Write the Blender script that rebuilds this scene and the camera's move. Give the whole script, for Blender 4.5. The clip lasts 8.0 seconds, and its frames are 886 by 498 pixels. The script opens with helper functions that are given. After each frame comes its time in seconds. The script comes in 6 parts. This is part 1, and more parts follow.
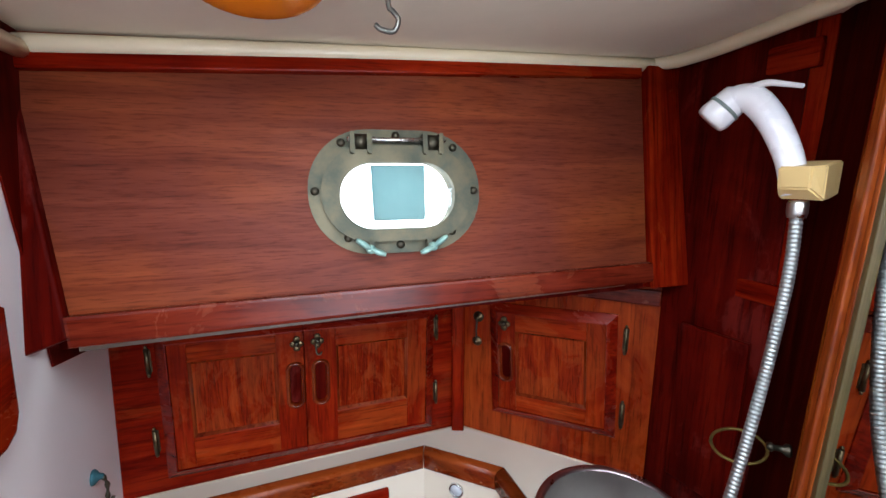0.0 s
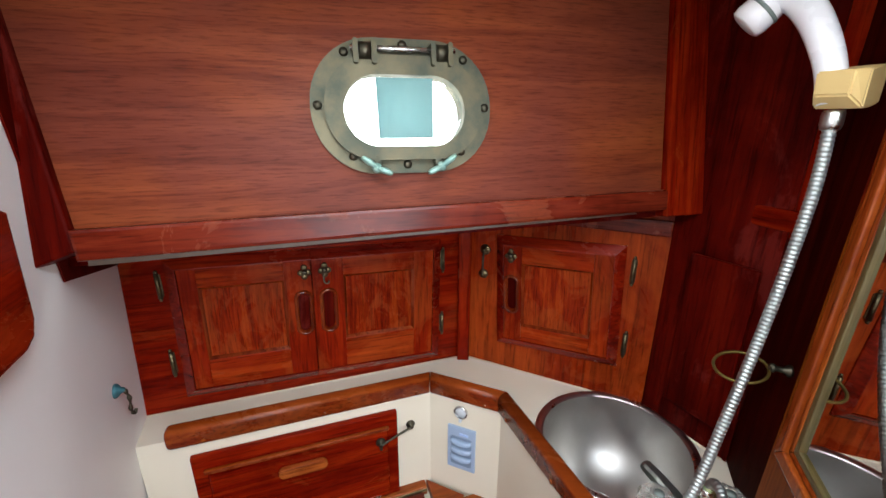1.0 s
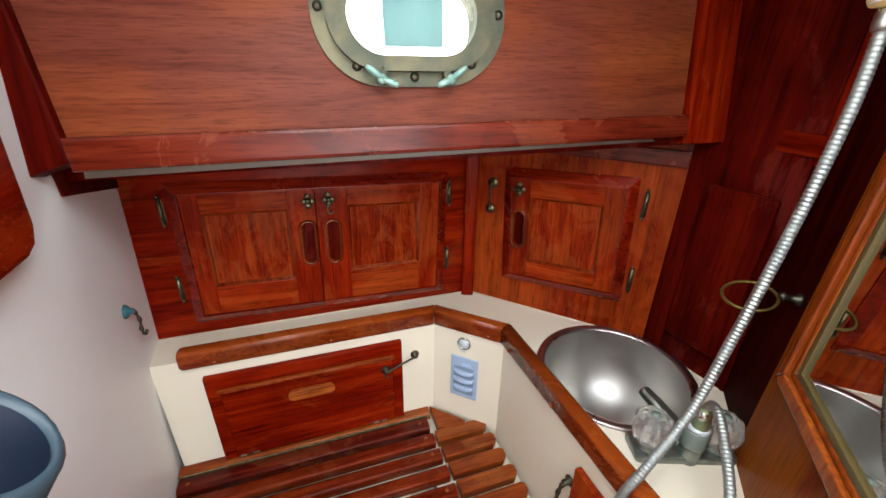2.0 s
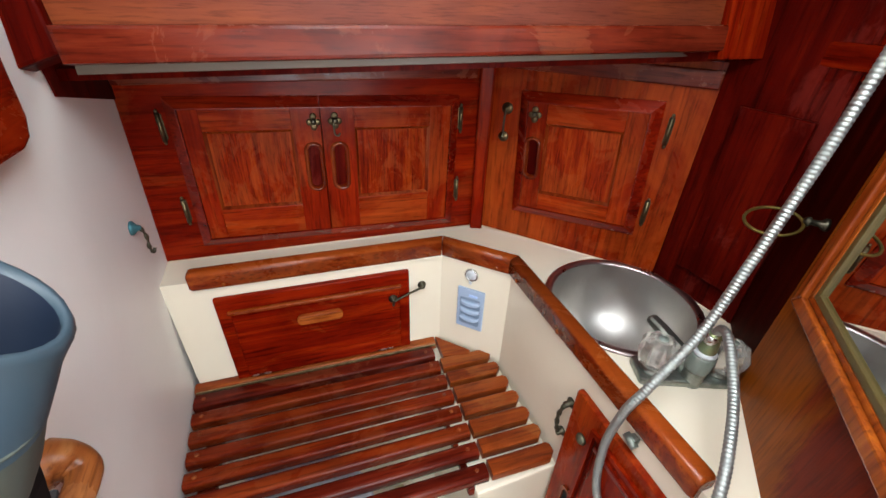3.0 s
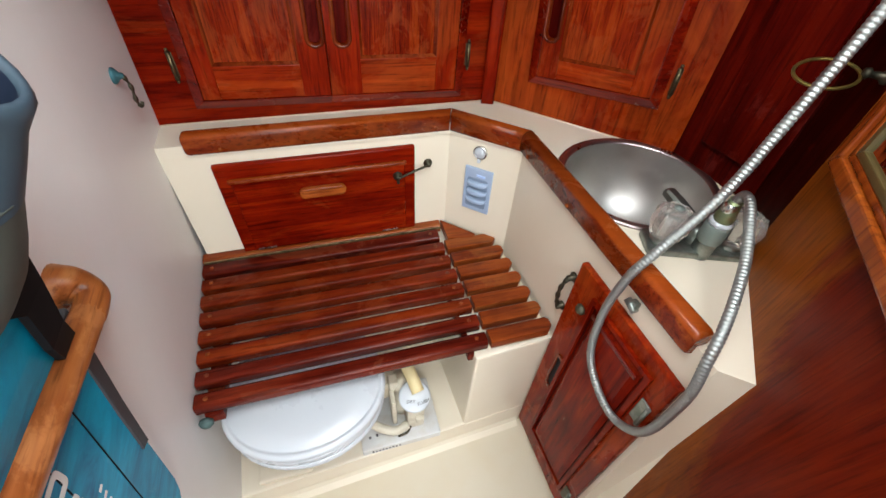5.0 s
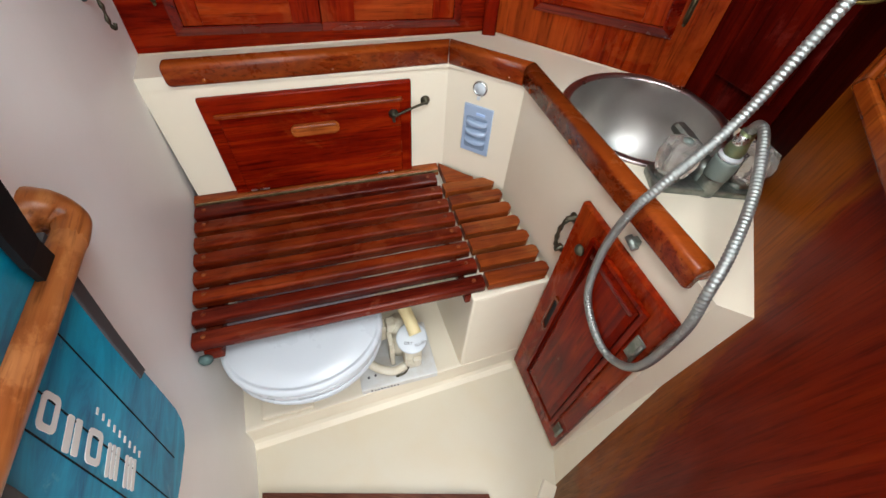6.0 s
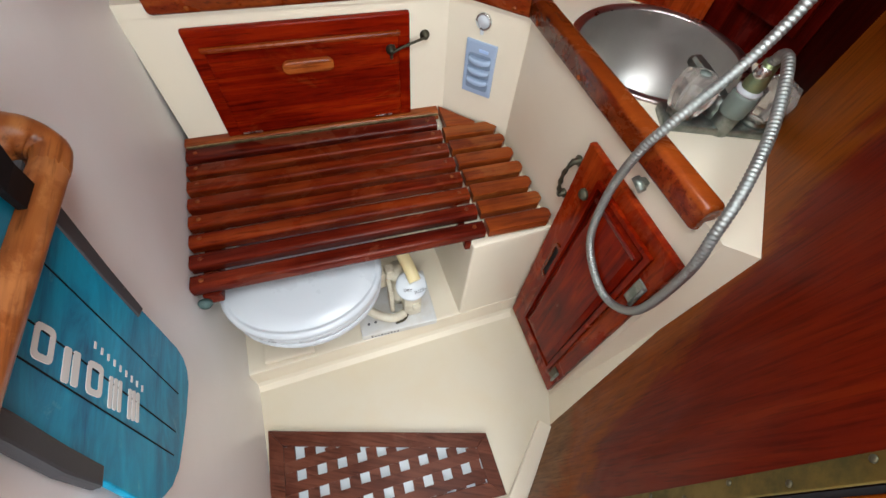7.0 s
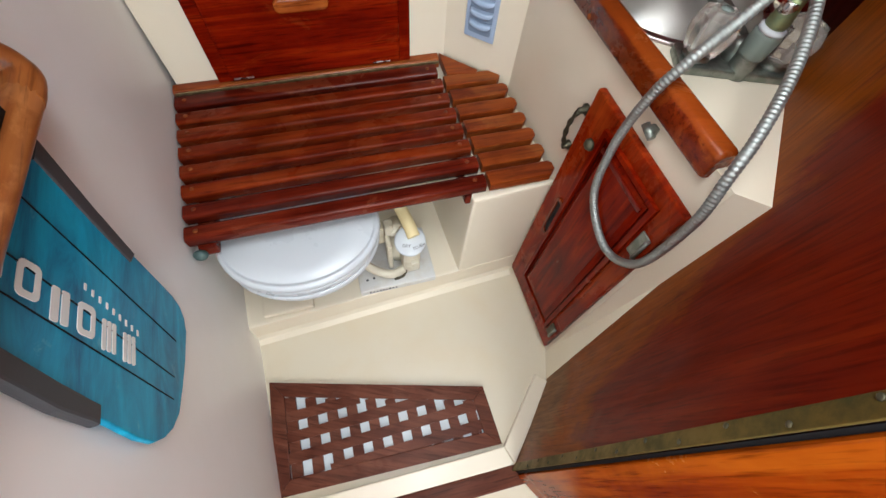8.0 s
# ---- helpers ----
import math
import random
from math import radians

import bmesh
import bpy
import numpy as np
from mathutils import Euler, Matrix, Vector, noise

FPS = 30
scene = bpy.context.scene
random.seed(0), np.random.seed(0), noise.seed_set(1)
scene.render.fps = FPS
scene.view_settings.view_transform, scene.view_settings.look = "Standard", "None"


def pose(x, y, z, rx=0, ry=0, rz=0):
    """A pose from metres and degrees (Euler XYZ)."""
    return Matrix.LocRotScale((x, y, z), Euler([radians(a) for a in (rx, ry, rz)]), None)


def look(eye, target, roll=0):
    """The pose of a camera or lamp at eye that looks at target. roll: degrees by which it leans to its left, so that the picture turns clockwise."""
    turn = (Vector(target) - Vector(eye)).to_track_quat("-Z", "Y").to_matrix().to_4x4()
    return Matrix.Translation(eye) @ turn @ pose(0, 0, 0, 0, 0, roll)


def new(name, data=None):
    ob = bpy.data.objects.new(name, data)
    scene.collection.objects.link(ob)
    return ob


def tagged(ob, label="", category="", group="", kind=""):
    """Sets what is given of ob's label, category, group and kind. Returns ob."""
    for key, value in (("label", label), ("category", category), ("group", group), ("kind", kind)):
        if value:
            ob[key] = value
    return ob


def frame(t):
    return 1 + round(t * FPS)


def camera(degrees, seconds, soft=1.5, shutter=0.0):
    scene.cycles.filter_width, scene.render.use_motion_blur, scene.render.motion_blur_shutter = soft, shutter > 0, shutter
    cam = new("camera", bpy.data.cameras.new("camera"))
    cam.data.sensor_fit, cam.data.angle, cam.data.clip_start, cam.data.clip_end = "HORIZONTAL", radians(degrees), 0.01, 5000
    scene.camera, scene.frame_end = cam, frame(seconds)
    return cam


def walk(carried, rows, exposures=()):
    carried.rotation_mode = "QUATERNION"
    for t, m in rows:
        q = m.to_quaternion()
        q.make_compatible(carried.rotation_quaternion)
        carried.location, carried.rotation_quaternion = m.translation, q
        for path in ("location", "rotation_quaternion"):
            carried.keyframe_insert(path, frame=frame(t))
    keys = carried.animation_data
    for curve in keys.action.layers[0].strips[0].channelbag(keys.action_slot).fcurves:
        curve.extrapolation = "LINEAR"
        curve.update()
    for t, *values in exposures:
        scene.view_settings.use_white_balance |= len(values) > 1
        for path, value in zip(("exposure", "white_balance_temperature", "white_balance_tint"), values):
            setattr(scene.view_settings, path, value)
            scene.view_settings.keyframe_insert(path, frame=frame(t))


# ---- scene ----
cam = camera(95.1, 8.0)
PATH = [
    (0, (0.102, 0.116, 1.721), (-0.018, 2.077, 1.348), -0.1),
    (0.5, (0.101, 0.117, 1.7), (-0.029, 2.051, 1.208), 0.0),
    (1, (0.098, 0.119, 1.677), (-0.044, 2.017, 1.063), 0.2),
    (1.5, (0.097, 0.12, 1.656), (-0.052, 1.978, 0.929), 0.5),
    (3, (0.086, 0.113, 1.582), (-0.073, 1.802, 0.524), 2.0),
    (3.5, (0.085, 0.105, 1.559), (-0.079, 1.732, 0.407), 2.5),
    (4, (0.086, 0.098, 1.537), (-0.076, 1.656, 0.293), 3.0),
    (4.5, (0.088, 0.095, 1.519), (-0.061, 1.586, 0.194), 3.5),
    (5, (0.09, 0.091, 1.504), (-0.047, 1.508, 0.099), 3.7),
    (6.5, (0.098, 0.078, 1.456), (0.016, 1.253, -0.16), 5.3),
    (7, (0.097, 0.074, 1.445), (0.032, 1.162, -0.232), 5.9),
    (7.5, (0.099, 0.069, 1.433), (0.048, 1.072, -0.296), 6.6),
    (8, (0.099, 0.064, 1.421), (0.067, 1.003, -0.344), 7.7),
]
walk(cam, [(t, look(eye, target, roll)) for t, eye, target, roll in PATH],
     [(0, -0.02, 5850, 14), (1.5, 0.14, 6400, 10), (3, 0.3, 6500, 10), (5, 0.25, 6500, 10), (6.5, 0.1, 6500, 10), (8, 0.06, 6500, 10)])


# ---- world and light ----
world = bpy.data.worlds.new("world")
scene.world = world
world.use_nodes = True
wn = world.node_tree.nodes
sky = wn.new("ShaderNodeTexSky")
sky.sky_type, sky.sun_disc = "NISHITA", False
sky.sun_elevation, sky.sun_rotation = radians(50), radians(10)
wn["Background"].inputs["Strength"].default_value = 0.12
world.node_tree.links.new(sky.outputs[0], wn["Background"].inputs["Color"])

sun = new("sun", bpy.data.lights.new("sun", "SUN"))
sun.data.energy, sun.data.angle, sun.data.color = 2.5, radians(0.5), (1.0, 0.96, 0.9)
sun.matrix_world = look((0.0, 0.0, 6.0), (-0.8, -5.0, 0.0))

# area lamp added for daylight through an assumed deck hatch overhead, never in view
unseen_hatch_light = new("unseen_hatch_daylight", bpy.data.lights.new("unseen_hatch_daylight", "AREA"))
unseen_hatch_light.data.shape, unseen_hatch_light.data.size, unseen_hatch_light.data.size_y = "RECTANGLE", 0.50, 0.46
unseen_hatch_light.data.energy, unseen_hatch_light.data.color = 10.5, (0.90, 0.96, 1.0)
unseen_hatch_light.matrix_world = look((0.14, 0.14, 1.955), (0.14, 0.15, 0.0))
# fill lamp added in the unseen saloon behind, shining in by the open doorway
saloon_fill = new("saloon_fill_lamp", bpy.data.lights.new("saloon_fill_lamp", "AREA"))
saloon_fill.data.shape, saloon_fill.data.size, saloon_fill.data.size_y = "RECTANGLE", 0.72, 1.0
saloon_fill.data.energy, saloon_fill.data.color = 21.0, (0.92, 0.97, 1.0)
saloon_fill.matrix_world = look((0.59, -0.98, 1.40), (-0.10, 0.55, 1.05))


# ---- materials ----
def node_material(name):
    m = bpy.data.materials.new(name)
    m.use_nodes = True
    return m, m.node_tree.nodes, m.node_tree.links, m.node_tree.nodes["Principled BSDF"]


def coords(nodes, links, scale, vary=0.0):
    """Object coordinates, scaled per axis and shifted by the object's random number."""
    tc, mp = nodes.new("ShaderNodeTexCoord"), nodes.new("ShaderNodeMapping")
    mp.inputs["Scale"].default_value = scale
    links.new(tc.outputs["Object"], mp.inputs["Vector"])
    if vary:
        oi, mu = nodes.new("ShaderNodeObjectInfo"), nodes.new("ShaderNodeMath")
        mu.operation, mu.inputs[1].default_value = "MULTIPLY", vary
        links.new(oi.outputs["Random"], mu.inputs[0])
        cx = nodes.new("ShaderNodeCombineXYZ")
        for k in range(3):
            links.new(mu.outputs[0], cx.inputs[k])
        links.new(cx.outputs[0], mp.inputs["Location"])
    return mp.outputs["Vector"]


def fractal(nodes, links, vec, scale=1.0, detail=4.0, rough=0.55, distort=0.0):
    n = nodes.new("ShaderNodeTexNoise")
    n.inputs["Scale"].default_value, n.inputs["Detail"].default_value = scale, detail
    n.inputs["Roughness"].default_value, n.inputs["Distortion"].default_value = rough, distort
    links.new(vec, n.inputs["Vector"])
    return n.outputs["Fac"]


def ramp(nodes, links, fac, stops):
    r = nodes.new("ShaderNodeValToRGB")
    e = r.color_ramp.elements
    while len(e) < len(stops):
        e.new(0.5)
    for k, (at, col) in enumerate(stops):
        e[k].position, e[k].color = at, (*col, 1) if len(col) == 3 else col
    links.new(fac, r.inputs["Fac"])
    return r.outputs["Color"]


def blend(nodes, links, fac, a, b, mode="MIX"):
    m = nodes.new("ShaderNodeMix")
    m.data_type, m.blend_type = "RGBA", mode
    for sock, v in ((m.inputs[0], fac), (m.inputs[6], a), (m.inputs[7], b)):
        if isinstance(v, (float, int)):
            sock.default_value = v
        elif isinstance(v, tuple):
            sock.default_value = (*v, 1)
        else:
            links.new(v, sock)
    return m.outputs[2]


def bump(nodes, links, bsdf, height, strength, distance=0.002):
    b = nodes.new("ShaderNodeBump")
    b.inputs["Strength"].default_value, b.inputs["Distance"].default_value = strength, distance
    links.new(height, b.inputs["Height"])
    links.new(b.outputs[0], bsdf.inputs["Normal"])


def varnished_wood(name, dark, mid, light, along="x", rough=0.28, coat=0.35, worn=0.5, worn_col=None, fine=1.0, gloss=0.08, edge=0.05, much=0.53):
    """Varnished mahogany: long grain along one local axis, pores, and patches where the varnish has bleached or flaked off."""
    m, n, l, b = node_material(name)
    across, length = 34.0 * fine, 2.2 * fine
    sc = {"x": (length, across, across), "y": (across, length, across), "z": (across, across, length)}[along]
    v = coords(n, l, sc, 37.0)
    g = fractal(n, l, v, 1.0, 6.0, 0.6, 0.9)
    col = ramp(n, l, g, [(0.30, dark), (0.5, mid), (0.70, light)])
    # broad clouds of thicker and thinner varnish
    cl = fractal(n, l, coords(n, l, (6.0, 6.0, 6.0), 17.0), 1.0, 4.0, 0.6, 0.6)
    cloud = ramp(n, l, cl, [(0.34, (0.62, 0.50, 0.50)), (0.54, (1, 1, 1)), (0.70, (1.12, 1.2, 1.2))])
    col = blend(n, l, 0.9, col, cloud, "MULTIPLY")
    # bare wood where the varnish has gone, with ragged edges drawn out along the grain
    w = fractal(n, l, coords(n, l, tuple(k * (0.22 if k > 10 else 2.2) for k in sc), 5.0), 1.0, 7.0, 0.68, 0.6)
    wfac = ramp(n, l, w, [(much, (0, 0, 0)), (much + edge, (worn, worn, worn))])
    bare = ramp(n, l, g, [(0.28, tuple(c * 0.62 for c in (worn_col or tuple(min(1, c * 1.7 + 0.02) for c in light)))), (0.7, worn_col or tuple(min(1, c * 1.7 + 0.02) for c in light))])
    col = blend(n, l, wfac, col, bare)
    sp = tuple(k * 5.0 for k in sc)
    p = fractal(n, l, coords(n, l, sp, 11.0), 1.0, 3.0, 0.6)
    pores = ramp(n, l, p, [(0.32, (0.42, 0.36, 0.36)), (0.48, (1, 1, 1))])
    col = blend(n, l, 0.8, col, pores, "MULTIPLY")
    l.new(col, b.inputs["Base Color"])
    rr = ramp(n, l, wfac, [(0.0, (rough * 0.8,) * 3), (0.9, (rough + 0.22,) * 3)])
    l.new(rr, b.inputs["Roughness"])
    b.inputs["Coat Weight"].default_value, b.inputs["Coat Roughness"].default_value = coat * 0.06, 0.12
    b.inputs["Specular IOR Level"].default_value = gloss
    bump(n, l, b, p, 0.12, 0.001)
    return m


def sheathing_wood():
    """Flat-sawn mahogany ply: short dark pores, faint long figure, the old varnish warm in some places and purplish in others."""
    m, n, l, b = node_material("sheathing_mahogany")
    fig = fractal(n, l, coords(n, l, (1.7, 20.0, 20.0)), 1.0, 4.0, 0.55, 2.2)
    hue = fractal(n, l, coords(n, l, (2.6, 2.6, 3.4)), 1.0, 3.0, 0.5, 0.3)
    cool = ramp(n, l, fig, [(0.30, (0.096, 0.0190, 0.0105)), (0.5, (0.142, 0.0305, 0.0160)), (0.7, (0.176, 0.041, 0.0200))])
    warm = ramp(n, l, fig, [(0.30, (0.130, 0.0215, 0.0058)), (0.5, (0.205, 0.0420, 0.0100)), (0.7, (0.265, 0.063, 0.0140))])
    col = blend(n, l, ramp(n, l, hue, [(0.42, (0, 0, 0)), (0.62, (0.9, 0.9, 0.9))]), cool, warm)
    p = fractal(n, l, coords(n, l, (26.0, 330.0, 330.0)), 1.0, 3.0, 0.6)
    col = blend(n, l, 0.85, col, ramp(n, l, p, [(0.34, (0.60, 0.54, 0.54)), (0.50, (1, 1, 1))]), "MULTIPLY")
    l.new(col, b.inputs["Base Color"])
    l.new(ramp(n, l, hue, [(0.35, (0.36,) * 3), (0.65, (0.48,) * 3)]), b.inputs["Roughness"])
    b.inputs["Specular IOR Level"].default_value = 0.12
    bump(n, l, b, p, 0.15, 0.001)
    return m


def bulkhead_wood():
    """Deep red varnish, gone to amber in broad brushed patches and to bare brown wood along the foot."""
    m, n, l, b = node_material("bulkhead_mahogany")
    tc, sx = n.new("ShaderNodeTexCoord"), n.new("ShaderNodeSeparateXYZ")
    l.new(tc.outputs["Object"], sx.inputs[0])
    grain = fractal(n, l, coords(n, l, (75.0, 75.0, 5.0)), 1.0, 5.0, 0.5, 0.8)
    red = ramp(n, l, grain, [(0.3, (0.094, 0.0042, 0.0008)), (0.52, (0.132, 0.0080, 0.0010)), (0.72, (0.165, 0.0140, 0.0014))])
    amber = ramp(n, l, grain, [(0.3, (0.170, 0.038, 0.0022)), (0.52, (0.225, 0.054, 0.0030)), (0.72, (0.265, 0.069, 0.0042))])
    bare = ramp(n, l, grain, [(0.3, (0.115, 0.050, 0.018)), (0.7, (0.26, 0.130, 0.055))])
    patch = fractal(n, l, coords(n, l, (7.0, 7.0, 3.0)), 1.0, 8.0, 0.66, 0.8)
    def linear(sock, at, slope, add):
        a, k = n.new("ShaderNodeMath"), n.new("ShaderNodeMath")
        a.operation, k.operation = "SUBTRACT", "MULTIPLY_ADD"
        a.inputs[1].default_value, k.inputs[1].default_value = at, slope
        l.new(sock, a.inputs[0]), l.new(a.outputs[0], k.inputs[0])
        if isinstance(add, float):
            k.inputs[2].default_value = add
        else:
            l.new(add, k.inputs[2])
        return k.outputs[0]
    # amber along the edges and lower down, red varnish left in the middle
    away = n.new("ShaderNodeMath")
    away.operation = "ABSOLUTE"
    l.new(linear(sx.outputs["X"], 0.68, 1.0, 0.0), away.inputs[0])
    fa = ramp(n, l, linear(sx.outputs["Z"], 0.75, -0.9, linear(away.outputs[0], 0.08, 2.2, patch)), [(0.44, (0, 0, 0)), (0.56, (0.95, 0.95, 0.95))])
    col = blend(n, l, fa, red, amber)
    ff = ramp(n, l, linear(sx.outputs["Z"], 0.47, -1.3, patch), [(0.50, (0, 0, 0)), (0.60, (0.85, 0.85, 0.85))])
    col = blend(n, l, ff, col, bare)
    p = fractal(n, l, coords(n, l, (230.0, 230.0, 14.0)), 1.0, 3.0, 0.6)
    col = blend(n, l, 0.8, col, ramp(n, l, p, [(0.32, (0.5, 0.45, 0.45)), (0.5, (1, 1, 1))]), "MULTIPLY")
    l.new(col, b.inputs["Base Color"])
    l.new(ramp(n, l, patch, [(0.4, (0.30,) * 3), (0.65, (0.5,) * 3)]), b.inputs["Roughness"])
    b.inputs["Specular IOR Level"].default_value = 0.06
    bump(n, l, b, p, 0.10, 0.001)
    return m


def painted(name, col, rough=0.4, stain=0.10, stain_col=(0.55, 0.42, 0.25), grain=0.06, coat=0.0, scale=5.0):
    m, n, l, b = node_material(name)
    big = fractal(n, l, coords(n, l, (scale,) * 3, 3.0), 1.0, 5.0, 0.6, 0.3)
    f = ramp(n, l, big, [(0.42, (0, 0, 0)), (0.75, (stain,) * 3)])
    c = blend(n, l, f, tuple(col), stain_col)
    l.new(c, b.inputs["Base Color"])
    small = fractal(n, l, coords(n, l, (160,) * 3, 3.0), 1.0, 2.0)
    rr = ramp(n, l, big, [(0.35, (rough - 0.06,) * 3), (0.7, (rough + 0.1,) * 3)])
    l.new(rr, b.inputs["Roughness"])
    b.inputs["Coat Weight"].default_value = coat
    if grain:
        bump(n, l, b, small, grain, 0.001)
    return m


def metal(name, col, rough=0.3, tarnish=None, amount=0.5, scale=30.0, metallic=1.0):
    m, n, l, b = node_material(name)
    f0 = fractal(n, l, coords(n, l, (scale,) * 3, 9.0), 1.0, 5.0, 0.65)
    f = ramp(n, l, f0, [(0.42, (0, 0, 0)), (0.62, (amount,) * 3)])
    l.new(blend(n, l, f, tuple(col), tarnish or tuple(c * 0.7 for c in col)), b.inputs["Base Color"])
    b.inputs["Metallic"].default_value = metallic
    l.new(ramp(n, l, f0, [(0.35, (rough,) * 3), (0.7, (min(1, rough + 0.25),) * 3)]), b.inputs["Roughness"])
    bump(n, l, b, f0, 0.08, 0.001)
    return m


MAHOG = ((0.078, 0.0022, 0.0006), (0.170, 0.0068, 0.0010), (0.265, 0.0195, 0.0024))
BARE = (0.37, 0.060, 0.0072)
M_hull = sheathing_wood()
M_cab_x = varnished_wood("cabinet_mahogany", *MAHOG, "x", 0.28, 0.3, 0.45, (0.28, 0.038, 0.005), 1.0, 0.06, 0.12, 0.54)
M_cab_z = varnished_wood("cabinet_mahogany_upright", *MAHOG, "z", 0.28, 0.3, 0.45, (0.28, 0.040, 0.005), 1.0, 0.06, 0.12, 0.54)
M_trim = varnished_wood("trim_mahogany", (0.070, 0.0060, 0.0026), (0.120, 0.0130, 0.0050), (0.175, 0.025, 0.0090), "x", 0.3, 0.4, 0.5, (0.24, 0.045, 0.010), 1.2, 0.2, 0.05, 0.55)
M_bevel = varnished_wood("bevel_mahogany", *MAHOG, "x", 0.34, 0.5, 0.15, (0.24, 0.030, 0.005), 1.0, 0.40, 0.2)
M_drail = varnished_wood("door_rail_mahogany", (0.1313, 0.0069, 0.0014), (0.2375, 0.0181, 0.0025), (0.3375, 0.0413, 0.0052), "x", 0.28, 0.3, 0.55, BARE, 1.0, 0.08, 0.14, 0.46)
M_dstile = varnished_wood("door_stile_mahogany", (0.1150, 0.0047, 0.0011), (0.2125, 0.0125, 0.0020), (0.3125, 0.0338, 0.0042), "z", 0.28, 0.3, 0.55, BARE, 1.0, 0.08, 0.14, 0.48)
M_panel = varnished_wood("door_panel_mahogany", (0.1063, 0.0055, 0.0013), (0.2225, 0.0175, 0.0025), (0.3375, 0.0500, 0.0065), "z", 0.3, 0.3, 0.5, (0.3375, 0.0575, 0.0081), 2.3, 0.08, 0.12, 0.47)
M_worn_x = varnished_wood("worn_face_mahogany", (0.1250, 0.0065, 0.0014), (0.2375, 0.0200, 0.0028), (0.3313, 0.0450, 0.0056), "z", 0.3, 0.3, 0.6, BARE, 1.0, 0.08, 0.14, 0.45)
M_rail = varnished_wood("rail_mahogany", (0.100, 0.0080, 0.0017), (0.185, 0.0220, 0.0036), (0.28, 0.055, 0.0090), "x", 0.25, 0.6, 0.5, (0.29, 0.064, 0.010), 1.0, 0.22, 0.14, 0.48)
def orange_on_top(m, col):
    """A lighter orange mixed into the faces that look up, broken by noise."""
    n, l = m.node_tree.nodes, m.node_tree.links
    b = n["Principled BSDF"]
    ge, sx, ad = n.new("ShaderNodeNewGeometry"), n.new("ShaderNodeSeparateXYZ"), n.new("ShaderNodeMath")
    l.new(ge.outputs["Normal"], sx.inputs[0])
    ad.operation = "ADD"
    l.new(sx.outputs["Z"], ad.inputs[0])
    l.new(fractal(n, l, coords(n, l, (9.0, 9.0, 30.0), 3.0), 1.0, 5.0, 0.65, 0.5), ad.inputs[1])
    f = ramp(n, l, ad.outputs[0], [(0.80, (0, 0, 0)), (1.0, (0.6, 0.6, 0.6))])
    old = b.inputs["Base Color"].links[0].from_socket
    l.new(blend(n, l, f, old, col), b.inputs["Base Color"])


orange_on_top(M_rail, (0.30, 0.058, 0.0075))
M_slat = varnished_wood("slat_mahogany", (0.048, 0.0040, 0.0022), (0.110, 0.0105, 0.0042), (0.180, 0.024, 0.008), "x", 0.26, 0.3, 0.6, (0.20, 0.042, 0.014), 1.0, 0.13, 0.06, 0.56)
M_slat_worn = varnished_wood("worn_slat_mahogany", (0.080, 0.0055, 0.0018), (0.158, 0.0160, 0.0034), (0.225, 0.034, 0.0062), "x", 0.26, 0.5, 0.5, (0.215, 0.036, 0.0062), 1.0, 0.11, 0.12, 0.48)
M_slat_end = varnished_wood("slat_end_mahogany", (0.12, 0.017, 0.004), (0.22, 0.040, 0.007), (0.31, 0.075, 0.012), "x", 0.35, 0.4, 0.6, (0.31, 0.09, 0.02), 1.0, 0.18)
# mahogany with shade put into its colour, for the corner and shelf underside
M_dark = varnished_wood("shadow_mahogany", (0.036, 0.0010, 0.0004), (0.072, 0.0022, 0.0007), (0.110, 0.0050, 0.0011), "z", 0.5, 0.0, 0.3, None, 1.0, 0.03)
M_bulk = bulkhead_wood()
M_slotrim = varnished_wood("worn_rim_mahogany", (0.10, 0.011, 0.0023), (0.165, 0.022, 0.004), (0.24, 0.046, 0.008), "z", 0.22, 0.6, 0.2, None, 1.0, 0.35)
# lighter orange than the hatch: a highlight put into the pull's colour
M_pull = varnished_wood("pull_mahogany", (0.17, 0.026, 0.005), (0.28, 0.055, 0.009), (0.38, 0.10, 0.016), "x", 0.25, 0.6, 0.2, None, 1.0, 0.3)
M_frame = varnished_wood("mirror_frame_mahogany", (0.14, 0.020, 0.003), (0.25, 0.048, 0.006), (0.37, 0.090, 0.010), "z", 0.25, 0.6, 0.2, (0.40, 0.11, 0.012), 0.8, 0.3)
M_bar = varnished_wood("bar_teak", (0.22, 0.060, 0.014), (0.37, 0.120, 0.030), (0.50, 0.205, 0.065), "x", 0.35, 0.3, 0.3, None, 1.0, 0.25)
M_door = varnished_wood("entry_door_mahogany", (0.1224, 0.0115, 0.0013), (0.2232, 0.0331, 0.0025), (0.3168, 0.0684, 0.0050), "z", 0.25, 0.2, 0.3, (0.3312, 0.0864, 0.0065), 0.8, 0.06)
M_grate = varnished_wood("grate_teak", (0.075, 0.024, 0.015), (0.12, 0.038, 0.022), (0.17, 0.058, 0.034), "x", 0.45, 0.05, 0.3, (0.2, 0.09, 0.06))
M_gel = painted("cream_gelcoat", (0.78, 0.71, 0.57), 0.34, 0.14, (0.62, 0.47, 0.27), 0.03, 0.15)
M_sole = painted("shower_pan_gelcoat", (0.66, 0.60, 0.47), 0.42, 0.3, (0.64, 0.50, 0.28), 0.12, 0.0, 6.0)
M_wall = painted("white_laminate", (0.90, 0.895, 0.89), 0.38, 0.16, (0.70, 0.63, 0.52), 0.03, 0.1, 3.0)
